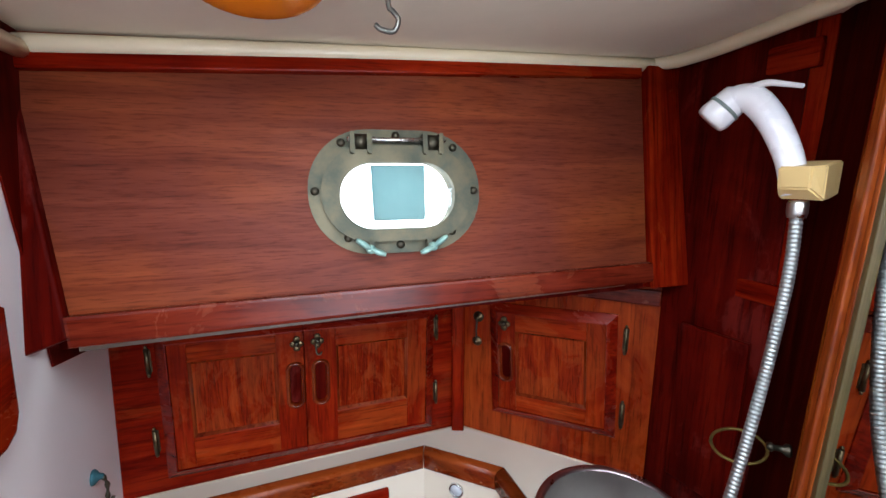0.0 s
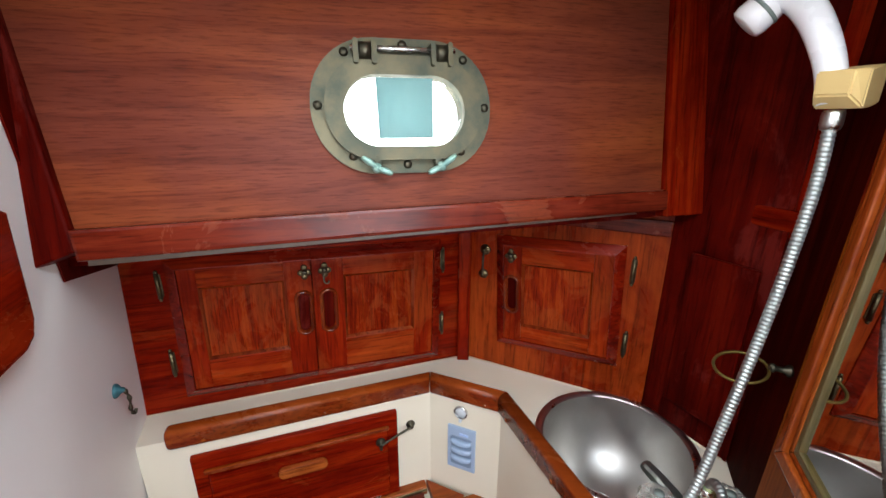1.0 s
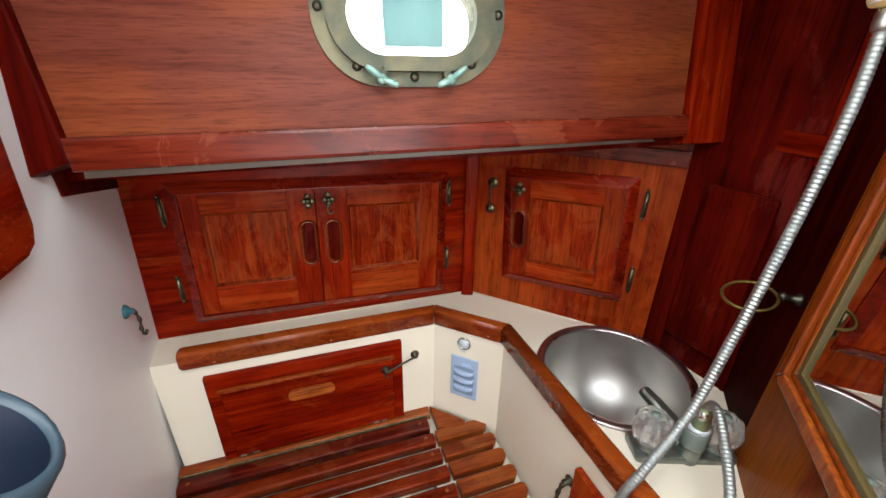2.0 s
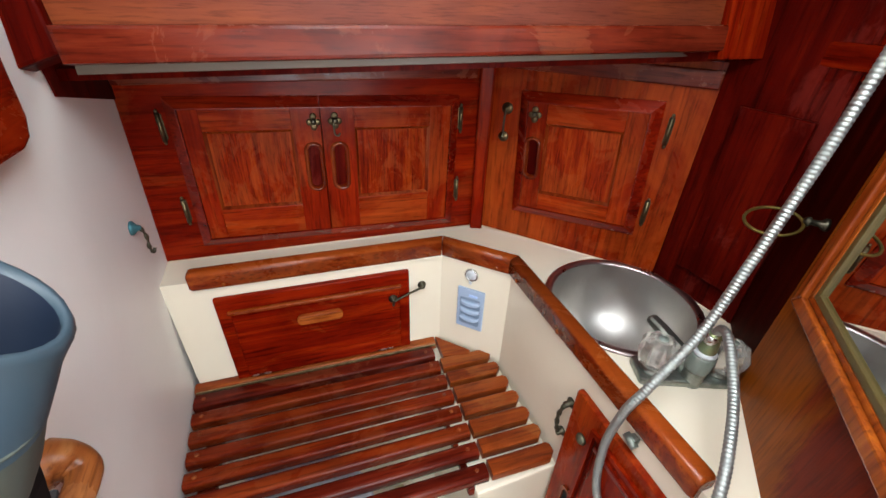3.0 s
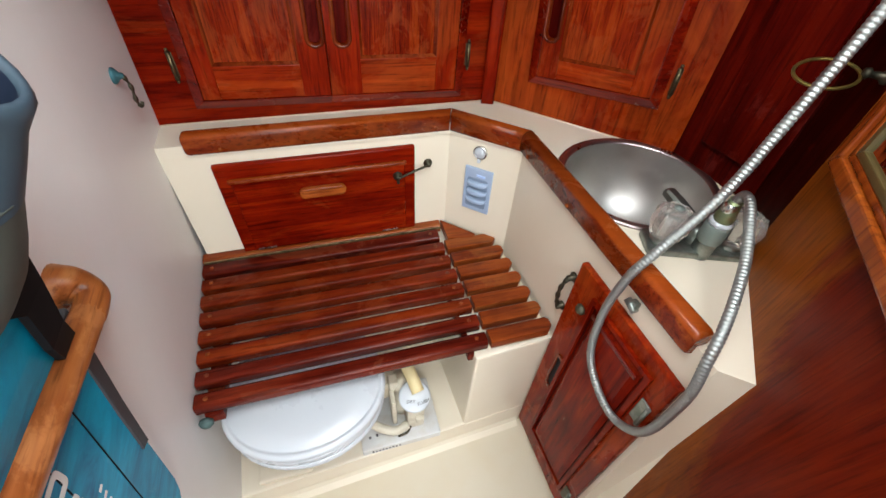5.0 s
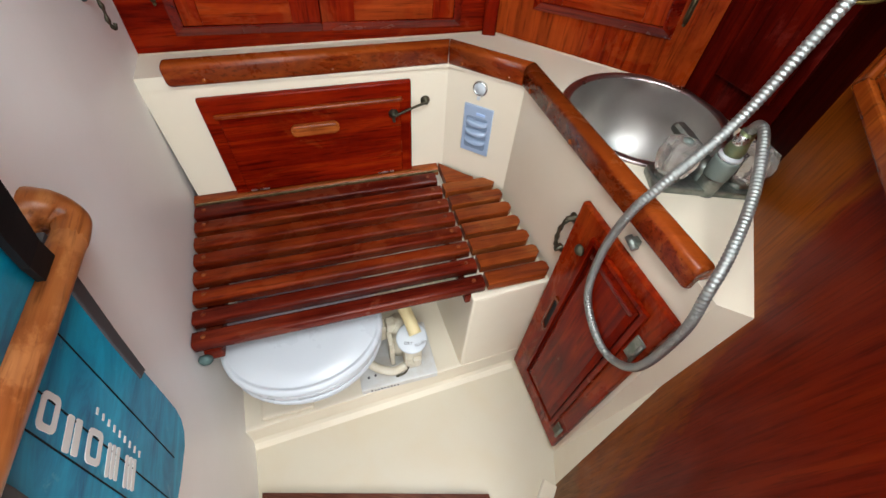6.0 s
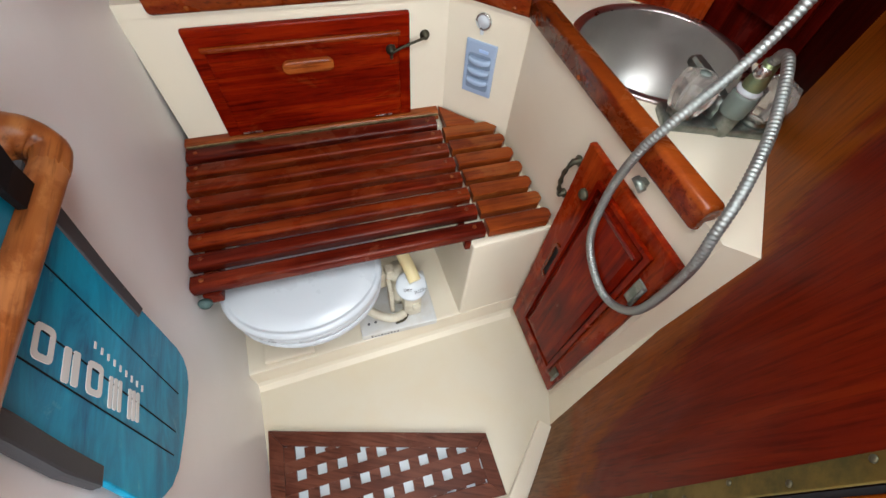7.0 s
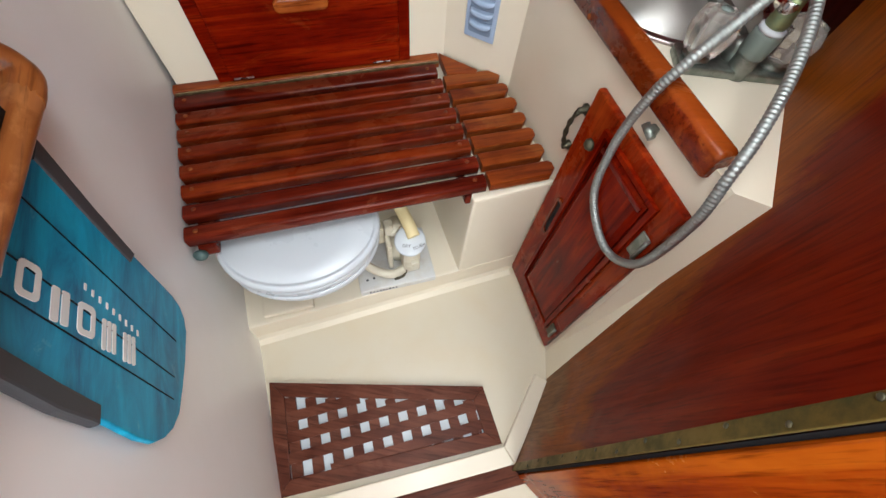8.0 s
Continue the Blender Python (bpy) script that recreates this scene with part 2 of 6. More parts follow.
M_head = painted("headliner_vinyl", (0.80, 0.73, 0.58), 0.6, 0.3, (0.56, 0.51, 0.41), 0.15, 0.0, 4.0)
M_cream = painted("cream_moulding", (0.76, 0.66, 0.46), 0.35, 0.15, (0.55, 0.42, 0.22), 0.02, 0.2)
M_buff = painted("buff_strip", (0.13, 0.095, 0.07), 0.5, 0.2, (0.3, 0.24, 0.16), 0.03)
M_olive = painted("olive_varnish", (0.0850, 0.0625, 0.0200), 0.35, 0.4, (0.0500, 0.0300, 0.0100), 0.05, 0.2, 20.0)
M_porc = painted("white_porcelain", (0.60, 0.645, 0.685), 0.30, 0.04, (0.8, 0.78, 0.72), 0.0, 0.15)
M_pump = painted("aged_white_plastic", (0.66, 0.62, 0.50), 0.38, 0.55, (0.32, 0.22, 0.10), 0.03, 0.0, 25.0)
M_plate = painted("stained_white_plastic", (0.66, 0.67, 0.66), 0.38, 0.45, (0.45, 0.36, 0.22), 0.03, 0.0, 22.0)
M_yellow = painted("yellowed_plastic", (0.78, 0.66, 0.36), 0.4, 0.2, (0.5, 0.36, 0.14), 0.02, 0.0, 25.0)
M_tray = painted("pale_tray", (0.62, 0.70, 0.74), 0.4, 0.3, (0.40, 0.46, 0.50), 0.02, 0.1, 12.0)
M_white = painted("white_plastic", (0.80, 0.80, 0.82), 0.25, 0.05, (0.7, 0.7, 0.7), 0.0, 0.3)
M_beige = painted("beige_plastic", (0.66, 0.48, 0.20), 0.35, 0.15, (0.5, 0.34, 0.12), 0.02, 0.1, 15.0)
M_grey = painted("grey_rubber", (0.045, 0.046, 0.052), 0.6, 0.2, (0.08, 0.075, 0.075), 0.1)
M_black = painted("black_rubber", (0.007, 0.007, 0.008), 0.6, 0.2, (0.016, 0.016, 0.016), 0.1)
M_black.node_tree.nodes["Principled BSDF"].inputs["Specular IOR Level"].default_value = 0.12
M_boot = painted("slate_blue_rubber", (0.032, 0.056, 0.076), 0.5, 0.3, (0.060, 0.088, 0.100), 0.08)
M_lining = painted("navy_lining", (0.006, 0.013, 0.030), 0.6, 0.2, (0.01, 0.022, 0.045), 0.05)
M_boot_low = painted("grey_green_rubber", (0.060, 0.072, 0.060), 0.55, 0.25, (0.09, 0.10, 0.085), 0.08)
M_vent = painted("pale_blue_plastic", (0.34, 0.44, 0.60), 0.35, 0.1, (0.5, 0.55, 0.62), 0.0, 0.2)
# darker copy of the vent blue, with the louvres' shade put in
M_vent_dk = painted("shaded_blue_plastic", (0.20, 0.27, 0.38), 0.45, 0.1, (0.3, 0.35, 0.42), 0.0)
M_letter = painted("white_print", (0.75, 0.77, 0.75), 0.5, 0.1, (0.6, 0.65, 0.65), 0.0)
M_ink = painted("dark_print", (0.10, 0.10, 0.11), 0.5, 0.1, (0.2, 0.2, 0.2), 0.0)
M_bronze = metal("weathered_bronze", (0.135, 0.120, 0.075), 0.50, (0.085, 0.105, 0.085), 0.7, 22.0, 0.85)
M_bronze_dk = metal("dark_bronze", (0.10, 0.088, 0.062), 0.40, (0.06, 0.065, 0.045), 0.6, 60.0, 1.0)
M_hinge = metal("antique_bronze", (0.17, 0.130, 0.068), 0.36, (0.05, 0.042, 0.027), 0.6, 70.0, 1.0)
M_brass_pale = metal("pale_worn_brass", (0.42, 0.33, 0.17), 0.4, (0.16, 0.12, 0.06), 0.7, 50.0, 0.9)
M_verdigris = metal("verdigris_bronze", (0.33, 0.52, 0.44), 0.5, (0.16, 0.30, 0.27), 0.7, 50.0, 0.35)
M_tealcap = metal("dull_verdigris", (0.10, 0.17, 0.16), 0.5, (0.05, 0.08, 0.08), 0.7, 60.0, 0.4)
M_tealmetal = metal("teal_bronze", (0.05, 0.17, 0.20), 0.5, (0.03, 0.07, 0.08), 0.6, 70.0, 0.4)
M_brass = metal("aged_brass", (0.19, 0.13, 0.032), 0.45, (0.07, 0.075, 0.03), 0.7, 24.0, 0.8)
M_chrome = metal("chrome", (0.62, 0.63, 0.62), 0.16, (0.42, 0.45, 0.42), 0.5, 40.0)
M_hose = metal("ribbed_steel", (0.40, 0.425, 0.41), 0.46, (0.32, 0.345, 0.33), 0.3, 14.0, 0.98)
M_dull = metal("pitted_chrome", (0.30, 0.32, 0.295), 0.30, (0.15, 0.19, 0.16), 0.6, 55.0, 0.9)
M_sink = metal("brushed_stainless", (0.52, 0.505, 0.475), 0.33, (0.47, 0.455, 0.425), 0.4, 10.0)
# reflection of the red wood is put into the rim's base colour
M_sink_rim = metal("red_tinted_rim", (0.42, 0.34, 0.33), 0.22, (0.34, 0.27, 0.26), 0.5, 14.0)
M_spout = metal("tarnished_spout", (0.20, 0.20, 0.18), 0.34, (0.12, 0.13, 0.11), 0.6, 60.0, 0.9)
M_greenfit = metal("green_brass_fitting", (0.27, 0.31, 0.16), 0.4, (0.16, 0.24, 0.17), 0.6, 60.0, 0.7)
M_greyfit = painted("grey_plastic_nut", (0.16, 0.20, 0.18), 0.45, 0.2, (0.25, 0.28, 0.24), 0.05, 0.0, 30.0)


def blade_material():
    m, n, l, b = node_material("teal_blade_print")
    v = coords(n, l, (5.0, 5.0, 22.0), 0.0)
    a = fractal(n, l, v, 1.0, 5.0, 0.65, 0.8)
    col = ramp(n, l, a, [(0.28, (0.0008, 0.065, 0.165)), (0.5, (0.0012, 0.265, 0.445)), (0.72, (0.002, 0.41, 0.63))])
    v2 = coords(n, l, (26.0, 26.0, 26.0), 0.0)
    s2 = fractal(n, l, v2, 1.0, 4.0, 0.7, 1.4)
    f = ramp(n, l, s2, [(0.62, (0, 0, 0)), (0.78, (0.45, 0.45, 0.45))])
    l.new(blend(n, l, f, col, (0.22, 0.55, 0.62)), b.inputs["Base Color"])
    b.inputs["Roughness"].default_value = 0.4
    b.inputs["Specular IOR Level"].default_value = 0.25
    return m


def clear_material(name, col, rough, ior=1.46, weight=1.0):
    m, n, l, b = node_material(name)
    b.inputs["Base Color"].default_value = (*col, 1)
    b.inputs["Transmission Weight"].default_value = weight
    b.inputs["Roughness"].default_value, b.inputs["IOR"].default_value = rough, ior
    return m


def mirror_material():
    m, n, l, b = node_material("mirror_silver")
    b.inputs["Base Color"].default_value = (0.80, 0.83, 0.82, 1)
    b.inputs["Metallic"].default_value, b.inputs["Roughness"].default_value = 1.0, 0.02
    return m


def glow_material(name, col, strength):
    m, n, l, b = node_material(name)
    b.inputs["Base Color"].default_value = (*col, 1)
    b.inputs["Emission Color"].default_value, b.inputs["Emission Strength"].default_value = (*col, 1), strength
    return m


def film_material():
    """A thin sheet of pale blue film that lets part of the daylight through."""
    m, n, l, b = node_material("pale_blue_film")
    out = n["Material Output"]
    t, d, mx = n.new("ShaderNodeBsdfTranslucent"), n.new("ShaderNodeBsdfDiffuse"), n.new("ShaderNodeMixShader")
    f = fractal(n, l, coords(n, l, (18, 18, 9)), 1.0, 3.0)
    c = ramp(n, l, f, [(0.3, (0.36, 0.52, 0.53)), (0.7, (0.42, 0.58, 0.58))])
    l.new(c, t.inputs["Color"]), l.new(c, d.inputs["Color"])
    mx.inputs[0].default_value = 0.25
    l.new(t.outputs[0], mx.inputs[1]), l.new(d.outputs[0], mx.inputs[2]), l.new(mx.outputs[0], out.inputs["Surface"])
    return m


M_blade, M_mirror, M_film = blade_material(), mirror_material(), film_material()
M_acrylic = clear_material("clouded_acrylic", (0.80, 0.77, 0.72), 0.16, 1.46, 0.85)
M_glass = clear_material("port_glass", (0.97, 1.0, 0.98), 0.02)
M_amber = clear_material("amber_lens", (1.0, 0.27, 0.0), 0.25, 1.4, 0.25)
M_outside = glow_material("bright_daylight", (0.95, 1.0, 0.97), 5.0)


# ---- mesh helpers ----
def box(bm, x0, x1, y0, y1, z0, z1, bevel=0.0, seg=2):
    m = Matrix.LocRotScale(((x0 + x1) / 2, (y0 + y1) / 2, (z0 + z1) / 2), None, (abs(x1 - x0), abs(y1 - y0), abs(z1 - z0)))
    vs = bmesh.ops.create_cube(bm, size=1.0, matrix=m)["verts"]
    if bevel:
        es = list({e for v in vs for e in v.link_edges})
        bmesh.ops.bevel(bm, geom=es, offset=bevel, segments=seg, profile=0.6, affect="EDGES")
    return bm


def prism(bm, poly, h0, h1, axis="z", bevel=0.0):
    """A polygon drawn out from h0 to h1 along z (points x, y) or along y (points x, z)."""
    def at(p, h):
        return (p[0], p[1], h) if axis == "z" else (p[0], h, p[1])
    a, b = [bm.verts.new(at(p, h0)) for p in poly], [bm.verts.new(at(p, h1)) for p in poly]
    fs = [bm.faces.new(a), bm.faces.new(b)]
    for k in range(len(poly)):
        j = (k + 1) % len(poly)
        fs.append(bm.faces.new((a[k], a[j], b[j], b[k])))
    bmesh.ops.recalc_face_normals(bm, faces=fs)
    if bevel:
        bmesh.ops.bevel(bm, geom=list({e for f in fs[:2] for e in f.edges}), offset=bevel, segments=2, profile=0.6, affect="EDGES")
    return bm


def rounded(x0, x1, y0, y1, r, n=6):
    """The outline of a rounded rectangle."""
    pts = []
    for cx, cy, a0 in ((x1 - r, y1 - r, 0), (x0 + r, y1 - r, 90), (x0 + r, y0 + r, 180), (x1 - r, y0 + r, 270)):
        pts += [(cx + r * math.cos(radians(a0 + 90 * k / n)), cy + r * math.sin(radians(a0 + 90 * k / n))) for k in range(n + 1)]
    return pts


def smooth_path(pts, n):
    """A Catmull-Rom curve through the points, n steps a stretch."""
    p = [Vector(q) for q in pts]
    p = [2 * p[0] - p[1]] + p + [2 * p[-1] - p[-2]]
    out = []
    for k in range(1, len(p) - 2):
        a, b, c, d = p[k - 1:k + 3]
        for s in range(n):
            t = s / n
            out.append(0.5 * (2 * b + (c - a) * t + (2 * a - 5 * b + 4 * c - d) * t * t + (3 * b - a - 3 * c + d) * t ** 3))
    return out + [p[-2]]


def tube(bm, pts, radius, seg=12, caps=True, flat=1.0):
    """A tube along the points; radius is a number or a function of the step. flat squeezes it across the second axis."""
    pts = [Vector(q) for q in pts]
    rings, up = [], None
    for k, q in enumerate(pts):
        d = (pts[min(k + 1, len(pts) - 1)] - pts[max(k - 1, 0)]).normalized()
        if up is None:
            up = d.orthogonal().normalized() if abs(d.z) > 0.9 else Vector((0, 0, 1))
        side = d.cross(up).normalized()
        up = side.cross(d).normalized()
        r = radius(k) if callable(radius) else radius
        rings.append([bm.verts.new(q + side * r * math.cos(2 * math.pi * j / seg) + up * r * flat * math.sin(2 * math.pi * j / seg)) for j in range(seg)])
    for a, b in zip(rings, rings[1:]):
        for j in range(seg):
            bm.faces.new((a[j], a[(j + 1) % seg], b[(j + 1) % seg], b[j])).smooth = True
    if caps:
        bm.faces.new(rings[0][::-1]), bm.faces.new(rings[-1])
    return bm


def turned(bm, profile, m=None, seg=24, smooth=True, caps=True):
    """A body of revolution about local z, from (radius, height) pairs."""
    m = m or Matrix()
    rings = [[bm.verts.new(m @ Vector((max(r, 1e-5) * math.cos(2 * math.pi * j / seg), max(r, 1e-5) * math.sin(2 * math.pi * j / seg), h))) for j in range(seg)] for r, h in profile]
    for a, b in zip(rings, rings[1:]):
        for j in range(seg):
            bm.faces.new((a[j], a[(j + 1) % seg], b[(j + 1) % seg], b[j])).smooth = smooth
    if caps and profile[0][0] > 1e-4:
        bm.faces.new(rings[0][::-1])
    if caps and profile[-1][0] > 1e-4:
        bm.faces.new(rings[-1])
    return bm


def loft(bm, sections, caps=(True, True), smooth=True):
    rings = [[bm.verts.new(p) for p in s] for s in sections]
    n = len(rings[0])
    for a, b in zip(rings, rings[1:]):
        for j in range(n):
            bm.faces.new((a[j], a[(j + 1) % n], b[(j + 1) % n], b[j])).smooth = smooth
    if caps[0]:
        bm.faces.new(rings[0][::-1])
    if caps[1]:
        bm.faces.new(rings[-1])
    return bm


def band(bm, outer, inner, h0, h1, axis="y"):
    """A flat ring between two outlines of as many points, from h0 to h1."""
    def at(p, h):
        return (p[0], p[1], h) if axis == "z" else (p[0], h, p[1])
    rings = [[bm.verts.new(at(p, h)) for p in o] for o, h in ((outer, h0), (inner, h0), (inner, h1), (outer, h1))]
    n, fs = len(outer), []
    for a, b in zip(rings, rings[1:] + rings[:1]):
        for j in range(n):
            fs.append(bm.faces.new((a[j], a[(j + 1) % n], b[(j + 1) % n], b[j])))
    bmesh.ops.recalc_face_normals(bm, faces=fs)
    return bm


def finish(name, bm, material):
    bmesh.ops.recalc_face_normals(bm, faces=bm.faces)
    me = bpy.data.meshes.new(name)
    bm.to_mesh(me)
    bm.free()
    me.materials.append(material)
    return new(name, me)


def part(name, bm, material, parent, label=""):
    ob = finish(name, bm, material)
    ob.parent = parent
    return tagged(ob, label)


def solid(name, bm, material, m=None, **tags):
    ob = finish(name, bm, material)
    if m is not None:
        ob.matrix_world = m
    return tagged(ob, **tags)


def thing(name, m, label, category, group="", kind=""):
    ob = new(name)
    ob.empty_display_size = 0.02
    ob.matrix_world = m
    return tagged(ob, label, category, group, kind)


def face(origin, along, up=(0, 0, 1)):
    """A frame on a wall: x to the right along it, z up it, y into it, away from the room."""
    x = Vector(along).normalized()
    y = Vector(up).cross(x).normalized()
    z = x.cross(y)
    return Matrix.Translation(origin) @ Matrix((x, y, z)).transposed().to_4x4()


B = bmesh.new

# ---- plan ----
CL, CM, CR, CD = Vector((-0.598, 0.792)), Vector((0.085, 1.088)), Vector((0.490, 0.918)), Vector((0.583, 0.768))
P1, P2, P3, P4 = Vector((-0.552, 0.708)), Vector((0.005, 0.954)), Vector((0.175, 0.895)), Vector((0.412, 0.390))
BK0, BK1 = Vector((0.453, 0.378)), Vector((0.357, 0.088))
FLOOR, COUNTER, SHELF, CEIL = 0.31, 1.06, 1.50, 1.925


def wall_x(y, z):
    return -0.532 * y + 0.054 * z - 0.230


WALL = face((wall_x(0.3, 1.05), 0.3, 1.05), (-0.532, 1, 0), (0.054, 0, 1)) @ Matrix.Translation((0, 0, -1.05))
HULL = face((0.0, 0.461 + 0.17 * 1.52, 1.52), (1, 0.344, 0), (0, 0.17, 1))
CABL = face((CL.x, CL.y, 0), (CM.x - CL.x, CM.y - CL.y, 0))
CABR = face((CM.x, CM.y, 0), (CR.x - CM.x, CR.y - CM.y, 0))
CABD = face((CR.x, CR.y, 0), (CD.x - CR.x, CD.y - CR.y, 0))
PANL = face((P1.x, P1.y, 0), (P2.x - P1.x, P2.y - P1.y, 0))
PANV = face((P2.x, P2.y, 0), (P3.x - P2.x, P3.y - P2.y, 0))
PAND = face((P3.x, P3.y, 0), (P4.x - P3.x, P4.y - P3.y, 0))
ROOF = Matrix.Translation((0.44, 0, CEIL)) @ pose(0, 0, 0, 0, -2.0, 0) @ Matrix.Translation((-0.44, 0, -CEIL))
BULK = face((0.607 - 0.025 * 1.06, 0.852, 0), (-0.08, -0.246, 0), (0.025, 0, 1))
EDGE = BULK @ Matrix.Translation((0.806, 0, 0.335)) @ pose(0, 0, 0, 0, -3.7, 0)


def bulk_u(y):
    return (0.852 - y) / 0.951


# ---- structure ----
def build_structure():
    # left wall: a laminated panel
    solid("wall_left", prism(B(), [(-1.2, FLOOR - 0.02), (0.62, FLOOR - 0.02), (0.62, 1.99), (-1.2, 1.99)], 0.0, 0.02, "y"), M_wall, WALL,
          label="pale grey-white laminated bulkhead, slightly glossy", category="wall", kind="structure")
    # right bulkhead
    solid("bulkhead_right", prism(B(), [(bulk_u(0.628), FLOOR - 0.04), (0.8065, FLOOR - 0.04), (0.6965, 1.99), (bulk_u(0.628), 1.99)], 0.0, 0.022, "y"), M_bulk, BULK,
          label="dark red varnished mahogany bulkhead with worn patches", category="wall", kind="structure")
    # recessed strip added for a deeply shaded part of the bulkhead, coloured near black
    solid("bulkhead_recess", box(B(), -0.06, bulk_u(0.628), 0.010, 0.022, FLOOR - 0.02, 1.99), varnished_wood("deep_shade_wood", (0.018, 0.0009, 0.0003), (0.034, 0.0016, 0.0005), (0.055, 0.0034, 0.0008), "z", 0.7, 0.0, 0.2, (0.04, 0.007, 0.002), 1.0, 0.02), BULK, label="narrow recess in the bulkhead, deep shade put into its colour", category="wall", kind="structure")
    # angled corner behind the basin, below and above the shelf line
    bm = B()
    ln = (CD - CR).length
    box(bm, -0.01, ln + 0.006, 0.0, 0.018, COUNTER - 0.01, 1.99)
    solid("bulkhead_corner", bm, M_dark, CABD, label="mahogany corner panel, deep shade put into its colour", category="wall", kind="structure")
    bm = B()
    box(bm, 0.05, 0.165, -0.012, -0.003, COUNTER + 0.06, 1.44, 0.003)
    solid("corner_panel_frame", bm, M_dark, CABD, label="mahogany raised panel on the corner, shade put into its colour", category="panel", kind="structure")
    # ceiling with a square hole for the assumed deck hatch
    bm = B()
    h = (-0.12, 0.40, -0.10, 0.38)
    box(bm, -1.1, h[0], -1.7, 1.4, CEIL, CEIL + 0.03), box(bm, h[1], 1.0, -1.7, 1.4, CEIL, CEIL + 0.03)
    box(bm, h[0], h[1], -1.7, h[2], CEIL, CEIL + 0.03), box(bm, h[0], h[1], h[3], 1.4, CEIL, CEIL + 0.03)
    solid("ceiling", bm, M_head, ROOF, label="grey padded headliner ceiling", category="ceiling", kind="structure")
    # floor pan: sheet, raised lip round the grating
    bm = B()
    box(bm, -1.2, 1.0, -0.06, 1.3, FLOOR - 0.03, FLOOR)
    solid("floor", bm, M_sole, label="cream moulded gelcoat shower pan", category="floor", kind="structure")
    solid("saloon_sole", box(B(), -1.2, 1.0, -1.7, -0.064, FLOOR - 0.10, FLOOR - 0.06), M_slat, label="brown wooden saloon floor beyond the sill", category="floor", kind="structure")
    # plain walls added round the doorway to close the unseen saloon, behind the camera
    solid("wall_saloon_aft", box(B(), -1.2, 1.0, -1.72, -1.70, 0.1, 1.99), M_cab_z, label="plain mahogany wall added to close the unseen saloon", category="wall", kind="structure")
    solid("wall_saloon_port", box(B(), 0.98, 1.0, -1.70, 0.1, 0.1, 1.99), M_cab_z, label="plain mahogany wall added to close the unseen saloon", category="wall", kind="structure")
    solid("wall_saloon_outer", box(B(), -1.2, -1.18, -1.70, 1.3, 0.1, 1.99), M_cab_z, label="plain mahogany wall added to close the unseen saloon", category="wall", kind="structure")
    # unseen walls added behind lockers and bulkhead, to stop sky light leaking in
    solid("wall_outer_fore", box(B(), -1.2, 1.0, 1.38, 1.40, 0.1, 1.99), M_dark, label="unseen dark wall added behind the lockers to keep sky light out", category="wall", kind="structure")
    solid("wall_outer_side", box(B(), 0.98, 1.0, 0.1, 1.38, 0.1, 1.99), M_dark, label="unseen dark wall added behind the bulkhead to keep sky light out", category="wall", kind="structure")
    # cream moulding round the ceiling
    bm = B()
    tube(bm, smooth_path([(-0.56, 0.575, 1.871), (-0.05, 0.760, 1.895), (0.44, 0.934, 1.913)], 10), 0.0120, 10)
    tube(bm, [WALL @ Vector((0.352, -0.0095, 1.872)), WALL @ Vector((0.16, -0.0095, 1.866))], 0.0115, 10)
    solid("trim_ceiling", bm, M_cream, label="cream plastic ceiling moulding", category="trim", kind="structure")
    bm = B()
    tube(bm, smooth_path([(0.44, 0.934, 1.914), (0.475, 0.908, 1.915), (0.504, 0.845, 1.917), (0.526, 0.75, 1.919), (0.550, 0.60, 1.921)], 10), 0.0115, 10)
    solid("trim_ceiling_side", bm, M_cream, label="cream plastic ceiling moulding", category="trim", kind="structure")


def hull_u(x):
    return x * math.hypot(1, 0.344)


